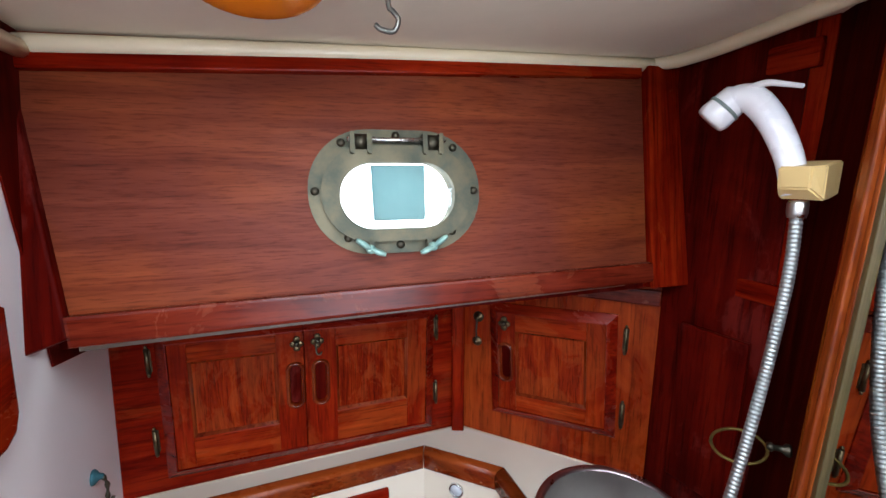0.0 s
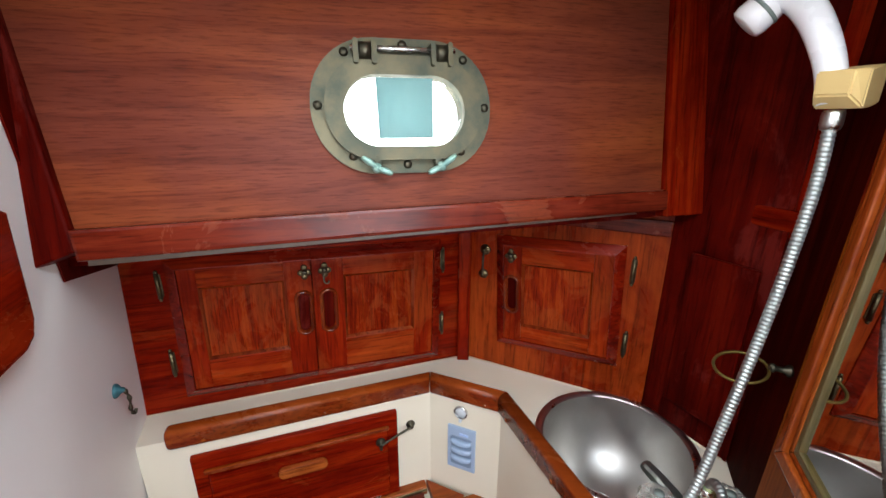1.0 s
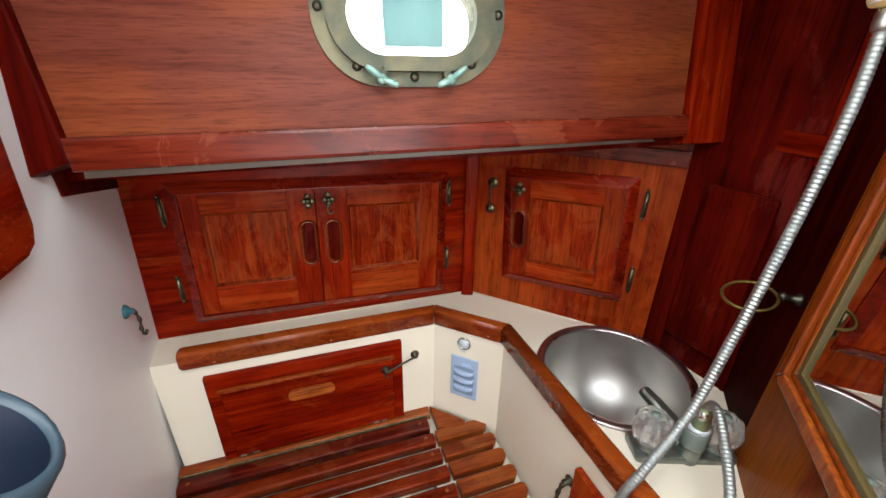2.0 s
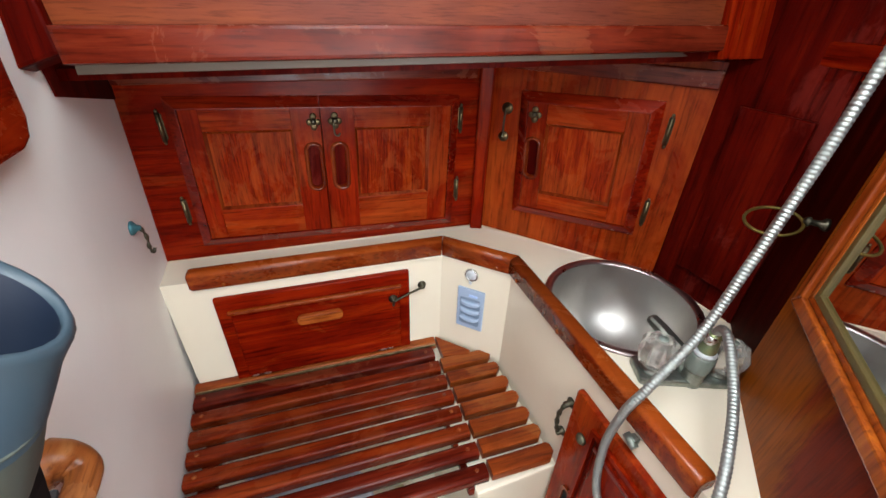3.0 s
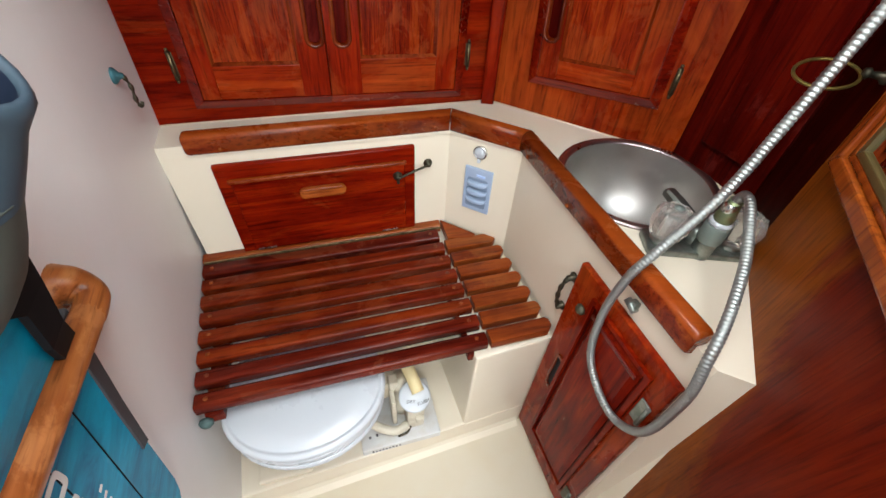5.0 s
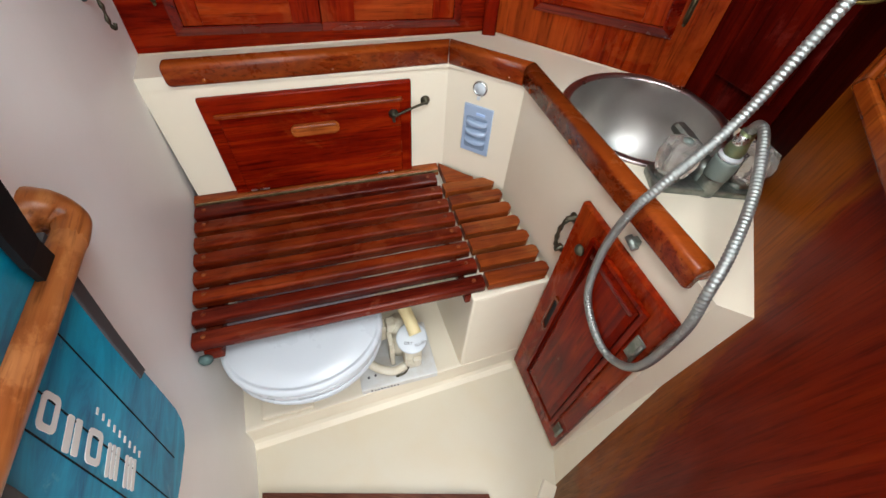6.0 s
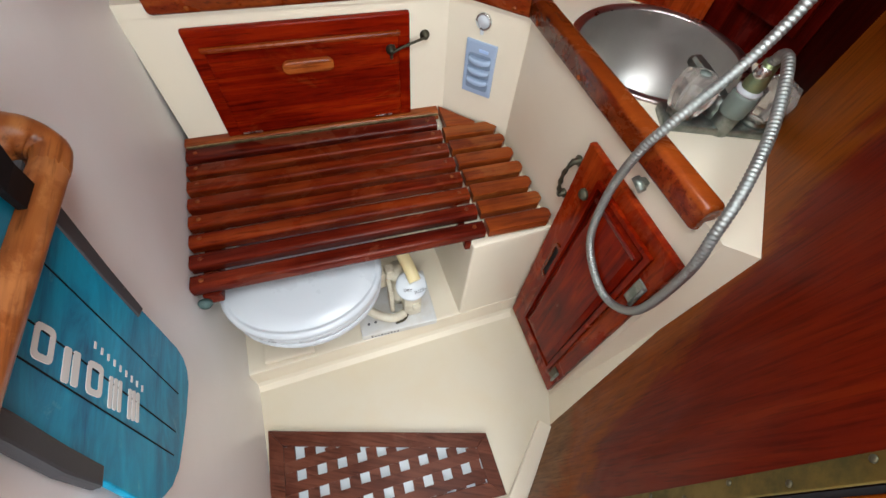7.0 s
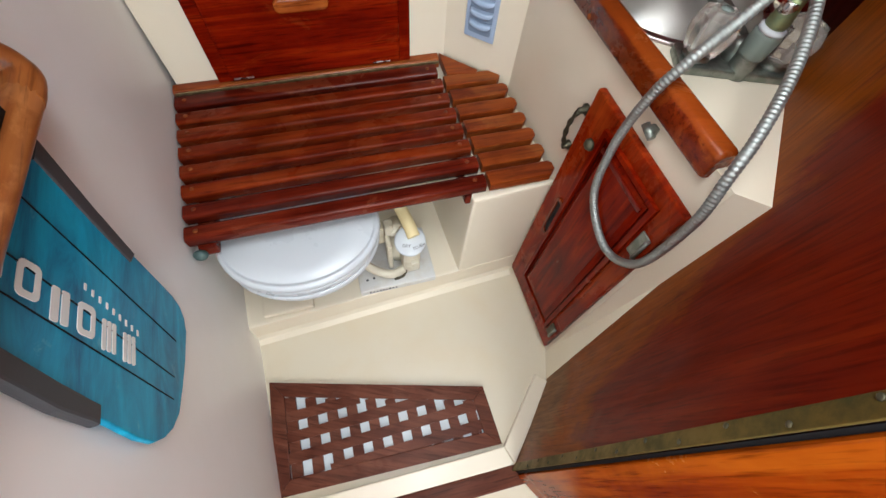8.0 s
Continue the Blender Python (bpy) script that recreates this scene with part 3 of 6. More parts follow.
def build_hull_panel():
    # sheathing board with the hole of the port light
    bm = B()
    cx, cz, n = 0.0015, 0.1715, 8
    hole = rounded(cx - 0.106, cx + 0.106, cz - 0.066, cz + 0.066, 0.065, n)
    outer = []
    x0, x1, z0, z1 = hull_u(-0.475), hull_u(0.445), 0.0, 0.40
    for px, pz in hole:
        dx, dz = px - cx, pz - cz
        k = min((x1 - cx) / dx if dx > 1e-6 else (x0 - cx) / dx if dx < -1e-6 else 1e9, (z1 - cz) / dz if dz > 1e-6 else (z0 - cz) / dz if dz < -1e-6 else 1e9)
        outer.append((cx + dx * k, cz + dz * k))
    # snap the four nearest outline points to the corners
    for c in ((x0, z0), (x0, z1), (x1, z0), (x1, z1)):
        j = min(range(len(outer)), key=lambda i: (outer[i][0] - c[0]) ** 2 + (outer[i][1] - c[1]) ** 2)
        outer[j] = c
    band(bm, outer, hole, 0.0, 0.03)
    solid("wall_hull", bm, M_hull, HULL, label="brown-red mahogany sheathing board under the deck edge", category="wall", kind="structure")
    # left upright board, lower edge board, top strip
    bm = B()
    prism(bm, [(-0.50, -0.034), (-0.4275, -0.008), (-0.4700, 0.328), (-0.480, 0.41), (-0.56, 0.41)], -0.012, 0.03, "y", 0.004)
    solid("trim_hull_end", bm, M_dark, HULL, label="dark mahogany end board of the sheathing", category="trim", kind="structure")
    bm = B()
    prism(bm, [(-0.4275, -0.020), (0.468, 0.000), (0.468, 0.036), (-0.4315, 0.0212)], -0.016, 0.012, "y", 0.005)
    solid("trim_hull_lower", bm, M_trim, HULL, label="red mahogany lower edge board of the sheathing", category="trim", kind="structure")
    bm = B()
    prism(bm, [(-0.43, -0.030), (0.56, -0.003), (0.56, 0.003), (-0.43, -0.018)], 0.0125, 0.018, "y", 0.001)
    solid("trim_hull_white", bm, M_buff, HULL, label="thin cream strip under the edge board", category="trim", kind="structure")
    bm = B()
    prism(bm, [(hull_u(-0.53), 0.325), (hull_u(0.43), 0.372), (hull_u(0.43), 0.398), (hull_u(-0.53), 0.36)], -0.012, 0.01, "y", 0.003)
    solid("trim_hull_upper", bm, M_cab_x, HULL, label="dark red mahogany strip under the ceiling moulding", category="trim", kind="structure")
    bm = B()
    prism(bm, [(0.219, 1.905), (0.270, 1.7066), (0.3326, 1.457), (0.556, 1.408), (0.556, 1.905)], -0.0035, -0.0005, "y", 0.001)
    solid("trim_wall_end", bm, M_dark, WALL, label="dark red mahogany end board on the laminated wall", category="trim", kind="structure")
    # upright post at the corner
    bm = B()
    box(bm, 0.462, 0.558, -0.018, 0.03, -0.012, 0.392, 0.005)
    solid("trim_hull_post", bm, M_cab_z, HULL, label="red mahogany corner post, varnish flaking", category="trim", kind="structure")
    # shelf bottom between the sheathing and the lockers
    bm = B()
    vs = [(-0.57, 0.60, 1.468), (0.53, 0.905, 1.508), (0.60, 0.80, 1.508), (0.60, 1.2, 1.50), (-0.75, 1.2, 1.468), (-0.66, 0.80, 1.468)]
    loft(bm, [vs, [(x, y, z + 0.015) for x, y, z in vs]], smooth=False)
    solid("shelf_underside", bm, M_dark, label="wooden underside of the deck shelf, shade put into its colour", category="shelf", kind="structure")
    # side board above the corner panel
    bm = B()
    m = face((0.522, 0.925, 0), (0.585 - 0.522, 0.775 - 0.925, 0))
    box(bm, 0.0, 0.20, 0.0, 0.02, 1.50, 1.93)
    solid("wall_upper_side", bm, M_cab_z, m, label="dark mahogany side board with flaking varnish", category="wall", kind="structure")
    bm = B()
    box(bm, 0.004, 0.19, -0.012, 0.0, 1.512, 1.545, 0.003), box(bm, 0.004, 0.19, -0.012, 0.0, 1.865, 1.905, 0.003)
    solid("trim_upper_side", bm, M_cab_x, m, label="mahogany strips of the side board", category="trim", kind="structure")


def build_port():
    cx, cz = 0.0015, 0.1745
    p = thing("portlight", HULL @ Matrix.Translation((cx, 0, cz)), "weathered bronze oval opening port with a bright pane, dogged shut", "window")
    n = 10
    bm = B()
    band(bm, rounded(-0.132, 0.132, -0.0955, 0.092, 0.090, n), rounded(-0.098, 0.098, -0.066, 0.054, 0.058, n), -0.008, 0.0)
    part("outer_flange", bm, M_bronze, p)
    bm = B()
    band(bm, rounded(-0.113, 0.113, -0.077, 0.066, 0.069, n), rounded(-0.087, 0.087, -0.058, 0.040, 0.0485, n), -0.022, -0.0085)
    r = part("opening_frame", bm, M_bronze, p)
    bm = B()
    band(bm, rounded(-0.1, 0.1, -0.068, 0.056, 0.060, n), rounded(-0.096, 0.096, -0.064, 0.052, 0.056, n), 0.0, 0.05)
    part("spigot", bm, M_bronze, p)
    bm = B()
    prism(bm, rounded(-0.094, 0.094, -0.062, 0.046, 0.052, n), -0.014, -0.010, "y")
    g = part("pane", bm, M_glass, p, "clear glass pane, overexposed by daylight")
    g.visible_shadow = False
    bm = B()
    prism(bm, [(-0.040, -0.046), (0.039, -0.046), (0.041, 0.037), (-0.041, 0.037)], -0.0165, -0.0155, "y")
    part("film_patch", bm, M_film, p, "pale blue translucent film stuck to the pane")
    # hinge: two lugs, knuckles, pin
    for s in (-1, 1):
        bm = B()
        tube(bm, [(s * 0.054 - 0.008, -0.021, 0.070), (s * 0.054 + 0.008, -0.021, 0.070)], 0.0115, 16)
        part("hinge_lug", bm, M_bronze_dk, p)
        for k in (-0.0125, 0.0125):
            bm = B()
            prism(bm, rounded(s * 0.054 + k - 0.0035, s * 0.054 + k + 0.0035, 0.052, 0.084, 0.003, 3), -0.029, -0.008, "y")
            part("hinge_knuckle", bm, M_bronze, p)
        bm = B()
        box(bm, s * 0.045 - 0.006, s * 0.045 + 0.006, -0.022, -0.009, -0.094, -0.066, 0.004)
        part("dog_lug", bm, M_bronze, p)
        # wing nut
        bm = B()
        turned(bm, [(0.007, 0), (0.007, 0.008), (0.005, 0.012), (0.0, 0.013)], Matrix.Translation((s * 0.047, -0.022, -0.088)) @ pose(0, 0, 0, 90), 12)
        w = part("wing_nut", bm, M_verdigris, p, "verdigris bronze wing nut")
        for a in (-1, 1):
            bm = B()
            th = radians(30 * s)
            tip = Vector((math.cos(th) * a * 0.024, 0, math.sin(th) * a * 0.024 + 0.003))
            c0 = Vector((s * 0.047, -0.030, -0.088))
            tube(bm, smooth_path([c0, c0 + tip * 0.55 + Vector((0, -0.003, 0)), c0 + tip + Vector((0, -0.004, 0))], 4), lambda k: 0.0042 + 0.0009 * k * (8 - k) / 4, 8, flat=0.6)
            part("wing", bm, M_verdigris, w)
    bm = B()
    tube(bm, [(-0.074, -0.023, 0.073), (0.074, -0.023, 0.073)], 0.0035, 10)
    part("hinge_pin", bm, M_chrome, p, "bright steel hinge pin")
    for x, z in ((-0.122, 0.0), (0.122, -0.002), (-0.082, 0.071), (0.090, 0.066), (-0.078, -0.070), (0.083, -0.066), (0.0, 0.083), (0.0, -0.083)):
        bm = B()
        turned(bm, [(0.0062, 0), (0.0062, 0.003), (0.004, 0.0055), (0.0, 0.006)], Matrix.Translation((x, -0.008, z)) @ pose(0, 0, 0, 90), 12)
        part("bolt", bm, M_bronze_dk, p)
    # daylight beyond the pane
    bm = B()
    box(bm, -0.16, 0.16, 0.10, 0.11, -0.12, 0.16)
    solid("backdrop", bm, M_outside, HULL @ Matrix.Translation((cx, 0, cz)), label="bright hazy daylight outside", category="sky", kind="structure")


# ---- lockers over the counter ----
def catch(parent, x, z, hook=False):
    """A turned bronze catch plate with a button; with a small hanging hook where there is one."""
    bm = B()
    for dx, dz in ((0.0, 0.0085), (-0.0075, -0.003), (0.0075, -0.003), (0.0, -0.0125)):
        turned(bm, [(0.0068, 0), (0.0068, 0.0022), (0.0052, 0.0034), (0, 0.0036)], Matrix.Translation((x + dx, 0, z + dz)) @ pose(0, 0, 0, 90), 12)
    c = part("catch_plate", bm, M_hinge, parent)
    bm = B()
    turned(bm, [(0.0058, 0), (0.0058, 0.005), (0.003, 0.007), (0, 0.0072)], Matrix.Translation((x, -0.003, z - 0.001)) @ pose(0, 0, 0, 90), 10)
    part("button", bm, M_bronze_dk, c)
    if hook:
        bm = B()
        tube(bm, smooth_path([(x - 0.002, -0.006, z), (x - 0.003, -0.007, z - 0.020), (x - 0.001, -0.008, z - 0.030), (x + 0.006, -0.008, z - 0.031), (x + 0.008, -0.008, z - 0.026)], 5), 0.0018, 8)
        part("hook", bm, M_bronze, c)
    return c


def butt_hinge(parent, x, z, h=0.045, mat=None):
    bm = B()
    tube(bm, [(x, -0.006, z - h / 2), (x, -0.006, z + h / 2)], 0.0042, 10)
    for k in (-0.5, 0.5):
        turned(bm, [(0.0, -0.004), (0.003, -0.002), (0.003, 0.002), (0.0, 0.004)], Matrix.Translation((x, -0.006, z + k * h * 1.15)), 8)
    k = part("hinge", bm, mat or M_hinge, parent, "aged bronze butt hinge")
    bm = B()
    box(bm, x - 0.0055, x + 0.0055, -0.0025, 0.0, z - h / 2 + 0.002, z + h / 2 - 0.002, 0.0008)
    part("leaf", bm, mat or M_hinge, k)


def door_hook(parent, x, z, drop):
    """A hook and eye that hangs beside a locker door."""
    bm = B()
    turned(bm, [(0.013, 0), (0.013, 0.002), (0.010, 0.004), (0.006, 0.005), (0.005, 0.012), (0, 0.013)], Matrix.Translation((x, 0, z)) @ pose(0, 0, 0, 90), 12)
    k = part("eye_plate", bm, M_hinge, parent)
    bm = B()
    tube(bm, smooth_path([(x, -0.010, z), (x - 0.001, -0.012, z - drop * 0.4), (x - 0.002, -0.010, z - drop * 0.85), (x - 0.004, -0.012, z - drop)], 5), 0.0022, 8)
    part("hook", bm, M_bronze_dk, k)
    bm = B()
    turned(bm, [(0.012, 0), (0.012, 0.002), (0.009, 0.004), (0.005, 0.005), (0.004, 0.009), (0, 0.010)], Matrix.Translation((x - 0.003, 0, z - drop)) @ pose(0, 0, 0, 90), 12)
    part("lower_eye", bm, M_hinge, k)


def locker_door(parent, turn, x0, x1, z0, z1, px0, px1, pz0, pz1, slot_x, slot_z0, slot_z1, lips=(1, 1)):
    """A lipped frame-and-panel door with a long finger slot; lips: whether its left and right edges are bevelled."""
    t, lip = -0.014, 0.021
    (cx, cz), angle = turn
    rot = Matrix.Translation((cx, 0, cz)) @ pose(0, 0, 0, 0, -angle, 0) @ Matrix.Translation((-cx, 0, -cz))
    bm = B()
    a, b = (lip if lips[0] else 0.0), (lip if lips[1] else 0.0)
    def rim(k, y):
        return [(x0 - a * k, y, z0 - lip * k), (x1 + b * k, y, z0 - lip * k), (x1 + b * k, y, z1 + lip * k), (x0 - a * k, y, z1 + lip * k)]
    loft(bm, [rim(1.0, 0.0), rim(1.0, -0.004), rim(0.08, -0.0165), rim(0.0, -0.0165), rim(0.0, 0.0)], (False, False), smooth=False)
    bmesh.ops.remove_doubles(bm, verts=bm.verts, dist=1e-6)
    d = part("door", bm, M_bevel, parent)
    d.matrix_basis = rot
    def bar(name, a0, a1, b0, b1, mat):
        bm = B()
        box(bm, a0, a1, t, 0.0, b0, b1, 0.0018)
        part(name, bm, mat, d)
    sw = 0.0115
    for a0, a1 in ((x0 + 0.0005, px0), (px1, x1 - 0.0005)):
        if a0 < slot_x < a1:
            # the stile round the finger slot, a raised rim and the hollow behind it
            bm = B()
            n = 5
            hole = rounded(slot_x - sw, slot_x + sw, slot_z0, slot_z1, sw * 0.98, n)
            mz = (slot_z0 + slot_z1) / 2
            outer = []
            for qx, qz in hole:
                dx, dz = qx - slot_x, qz - mz
                kx = (a1 - slot_x) / dx if dx > 1e-6 else (a0 - slot_x) / dx if dx < -1e-6 else 1e9
                kz = (z1 - 0.0005 - mz) / dz if dz > 1e-6 else (z0 + 0.0005 - mz) / dz if dz < -1e-6 else 1e9
                outer.append((slot_x + dx * min(kx, kz), mz + dz * min(kx, kz)))
            for c in ((a0, z0), (a0, z1), (a1, z0), (a1, z1)):
                j = min(range(len(outer)), key=lambda i: (outer[i][0] - c[0]) ** 2 + (outer[i][1] - c[1]) ** 2)
                outer[j] = c
            band(bm, outer, hole, t, 0.0)
            part("stile", bm, M_dstile, d)
            bm = B()
            def oval(g, y):
                return [(x, y, z) for x, z in rounded(slot_x - sw - g, slot_x + sw + g, slot_z0 - g, slot_z1 + g, sw + g - 0.0004, n)]
            loft(bm, [oval(0.0085, t), oval(0.0062, t - 0.0040), oval(0.0035, t - 0.0052), oval(0.0010, t - 0.0030), oval(-0.0008, t + 0.004)], (False, False))
            part("finger_slot_rim", bm, M_slotrim, d, "bright worn rim of the finger slot")
            # back of the slot in shaded wood, the hollow's dark put into its colour
            bm = B()
            box(bm, slot_x - sw - 0.002, slot_x + sw + 0.002, -0.004, -0.002, slot_z0 - 0.002, slot_z1 + 0.002)
            part("slot_back", bm, M_dark, d)
        else:
            bar("stile", a0, a1, z0 + 0.0005, z1 - 0.0005, M_dstile)
    bar("rail", px0, px1, pz1, z1 - 0.0005, M_drail)
    bar("rail", px0, px1, z0 + 0.0005, pz0, M_drail)
    bm = B()
    box(bm, px0, px1, -0.0065, 0.0, pz0, pz1)
    part("panel", bm, M_panel, d, "lighter mahogany centre panel")
    # bevelled beads round the panel
    for e in range(4):
        q = [(px0, pz0), (px1, pz0), (px1, pz1), (px0, pz1)]
        r = [(px0 + 0.0055, pz0 + 0.0055), (px1 - 0.0055, pz0 + 0.0055), (px1 - 0.0055, pz1 - 0.0055), (px0 + 0.0055, pz1 - 0.0055)]
        f = (e + 1) % 4
        bm = B()
        loft(bm, [[(q[e][0], -0.0066, q[e][1]), (q[e][0], t + 0.0012, q[e][1]), (r[e][0], -0.0074, r[e][1]), (r[e][0], -0.0066, r[e][1])],
                  [(q[f][0], -0.0066, q[f][1]), (q[f][0], t + 0.0012, q[f][1]), (r[f][0], -0.0074, r[f][1]), (r[f][0], -0.0066, r[f][1])]], smooth=False)
        part("bead", bm, M_slotrim, d)
    return d


def build_lockers():
    L = (CM - CL).length
    c = thing("locker", CABL, "dark red mahogany double locker over the counter, doors shut", "cabinet", "lockers over the counter")
    bm = B()
    box(bm, 0.0, L, 0.0, 0.02, COUNTER - 0.01, 1.50)
    part("face_frame", bm, M_cab_x, c)
    bm = B()
    box(bm, 0.02, L - 0.03, -0.008, 0.0, 1.432, 1.462, 0.003)
    part("top_rail", bm, M_trim, c)
    turn = ((0.375, 1.255), -1.4)
    dl = locker_door(c, turn, 0.112, 0.3670, 1.106, 1.383, 0.146, 0.311, 1.173, 1.340, 0.348, 1.2115, 1.3055, (1, 0))
    dr = locker_door(c, turn, 0.3690, 0.650, 1.106, 1.383, 0.436, 0.602, 1.1805, 1.340, 0.4015, 1.2105, 1.3050, (0, 1))
    catch(dl, 0.3535, 1.3577).location.y = -0.0145
    catch(dr, 0.3963, 1.3592, True).location.y = -0.0145
    for x, z in ((0.080, 1.3564), (0.0745, 1.1808), (0.6795, 1.3453), (0.677, 1.173)):
        butt_hinge(c, x, z, 0.052)
    # corner post between the two lockers
    post = face((CM.x, CM.y, 0), (1, 0.02, 0))
    bm = B()
    box(bm, -0.020, 0.012, -0.024, 0.01, COUNTER - 0.005, 1.49, 0.005)
    solid("corner_post", bm, M_cab_z, post, label="square red mahogany post between two lockers", category="post")

    R = (CR - CM).length
    c = thing("locker", CABR, "worn red-brown mahogany single-door locker beside the basin, door shut", "cabinet", "lockers over the counter")
    bm = B()
    box(bm, 0.0, R + 0.004, 0.0, 0.02, COUNTER - 0.01, 1.50)
    part("face_frame", bm, M_worn_x, c)
    bm = B()
    box(bm, 0.02, R, -0.008, 0.0, 1.456, 1.488, 0.003)
    part("top_rail", bm, M_trim, c)
    d = locker_door(c, ((0.230, 1.279), 2.6), 0.107, 0.349, 1.158, 1.400, 0.150, 0.309, 1.197, 1.358, 0.1255, 1.236, 1.320)
    catch(d, 0.1243, 1.3776).location.y = -0.0145
    for x, z in ((0.3815, 1.3747), (0.386, 1.203)):
        butt_hinge(c, x, z, 0.052)
    door_hook(c, 0.0506, 1.372, 0.064)


# ---- counter and its front ----
def build_counter():
    bm = B()
    poly = [(CL.x - 0.02, CL.y + 0.02), (CM.x, CM.y + 0.02), (CR.x + 0.01, CR.y + 0.02), (CD.x + 0.02, CD.y), (BK0.x + 0.010, BK0.y - 0.003), (P4.x, P4.y), (P3.x, P3.y - 0.002), (P2.x + 0.002, P2.y - 0.008), (P1.x - 0.02, P1.y - 0.010)]
    # basin cut-out: the top is a ring of quads between the outline and the hole
    cx, cy, n = 0.392, 0.797, 48
    circ = [(cx + 0.139 * math.cos(2 * math.pi * k / n), cy + 0.139 * math.sin(2 * math.pi * k / n)) for k in range(n)]
    for z in (COUNTER - 0.025, COUNTER):
        es = []
        for loop in (poly, circ):
            vs = [bm.verts.new((x, y, z)) for x, y in loop]
            es += [bm.edges.new((vs[k], vs[(k + 1) % len(vs)])) for k in range(len(vs))]
        bmesh.ops.triangle_fill(bm, edges=es, use_beauty=True)
    for loop in (poly, circ):
        for k in range(len(loop)):
            (x0, y0), (x1, y1) = loop[k], loop[(k + 1) % len(loop)]
            bm.faces.new([bm.verts.new(p) for p in ((x0, y0, COUNTER - 0.025), (x1, y1, COUNTER - 0.025), (x1, y1, COUNTER), (x0, y0, COUNTER))])
    bmesh.ops.remove_doubles(bm, verts=bm.verts, dist=1e-5)
    c = thing("countertop", Matrix(), "cream gelcoat counter with a round basin cut-out", "countertop")
    part("top", bm, M_gel, c)
    # thin cream tubes added along the lockers, where only a faint line shows
    for a, b in ((CL, CM), (CM, CR), (CR, CD)):
        d = (b - a).normalized()
        n = Vector((d.y, -d.x)) * 0.0015
        bm = B()
        tube(bm, [(a.x + n.x, a.y + n.y, COUNTER), (b.x + n.x, b.y + n.y, COUNTER)], 0.0022, 8)
        part("sealant_line", bm, M_cream, c, "thin cream line added along the foot of the lockers")

    def front(name, m, length, z0, z1, label):
        bm = B()
        box(bm, 0.0, length, 0.0, 0.02, z0, z1)
        return solid(name, bm, M_gel, m, label=label, category="panel", kind="structure")
    front("counter_front_back", PANL, (P2 - P1).length, FLOOR, COUNTER - 0.02, "cream gelcoat counter front behind the seat")
    front("counter_front_angle", PANV, (P3 - P2).length, FLOOR, COUNTER - 0.02, "cream gelcoat angled counter front with a vent")
    front("counter_front_side", PAND, (P4 - P3).length, FLOOR - 0.01, COUNTER - 0.02, "cream gelcoat counter front with a locker door")
    # return beside the bulkhead: broad under the counter, narrow at the floor
    bm = B()
    top = [(P4.x, P4.y), (BK0.x + 0.010, BK0.y - 0.003), (BK0.x + 0.03, BK0.y + 0.03), (P4.x + 0.02, P4.y + 0.03)]
    foot = [(P4.x - 0.004, P4.y), (0.4135, 0.3035), (0.45, 0.33), (P4.x + 0.02, P4.y + 0.03)]
    loft(bm, [[(x, y, FLOOR - 0.01) for x, y in foot], [(x, y, COUNTER - 0.02) for x, y in top]], smooth=False)
    solid("counter_front_end", bm, M_gel, label="narrow cream gelcoat return beside the bulkhead", category="panel", kind="structure")

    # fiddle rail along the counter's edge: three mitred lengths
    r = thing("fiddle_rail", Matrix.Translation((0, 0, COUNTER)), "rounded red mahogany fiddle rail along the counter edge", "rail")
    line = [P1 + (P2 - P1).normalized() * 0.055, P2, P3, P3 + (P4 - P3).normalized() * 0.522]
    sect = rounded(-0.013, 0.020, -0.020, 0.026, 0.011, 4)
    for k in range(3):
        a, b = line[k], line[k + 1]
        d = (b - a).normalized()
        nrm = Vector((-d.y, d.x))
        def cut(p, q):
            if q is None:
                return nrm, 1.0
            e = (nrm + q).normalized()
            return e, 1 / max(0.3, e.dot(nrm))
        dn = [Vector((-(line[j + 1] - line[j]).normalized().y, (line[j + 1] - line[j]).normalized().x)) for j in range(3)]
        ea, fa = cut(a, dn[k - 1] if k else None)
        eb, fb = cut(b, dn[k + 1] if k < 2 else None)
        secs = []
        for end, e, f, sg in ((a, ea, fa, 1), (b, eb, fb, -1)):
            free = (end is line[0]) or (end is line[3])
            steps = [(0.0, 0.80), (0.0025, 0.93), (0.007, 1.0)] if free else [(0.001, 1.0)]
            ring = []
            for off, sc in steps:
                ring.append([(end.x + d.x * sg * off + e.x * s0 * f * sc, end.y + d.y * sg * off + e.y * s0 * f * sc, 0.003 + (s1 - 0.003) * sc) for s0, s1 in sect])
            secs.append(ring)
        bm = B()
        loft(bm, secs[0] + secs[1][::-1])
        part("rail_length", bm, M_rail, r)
        ln = (b - a).length
        for f in ((0.12, 0.55, 0.93) if k == 0 else (0.2, 0.8) if k == 1 else (0.08, 0.4, 0.75)):
            q = a + d * (ln * f)
            bm = B()
            mm = face((q.x, q.y, 0), (d.x, d.y, 0))
            turned(bm, [(0.0045, 0), (0.0045, 0.0145), (0, 0.0146)], mm @ Matrix.Translation((0, 0, -0.008)) @ pose(0, 0, 0, 90), 10)
            part("plug", bm, M_frame, r, "lighter wooden plug")


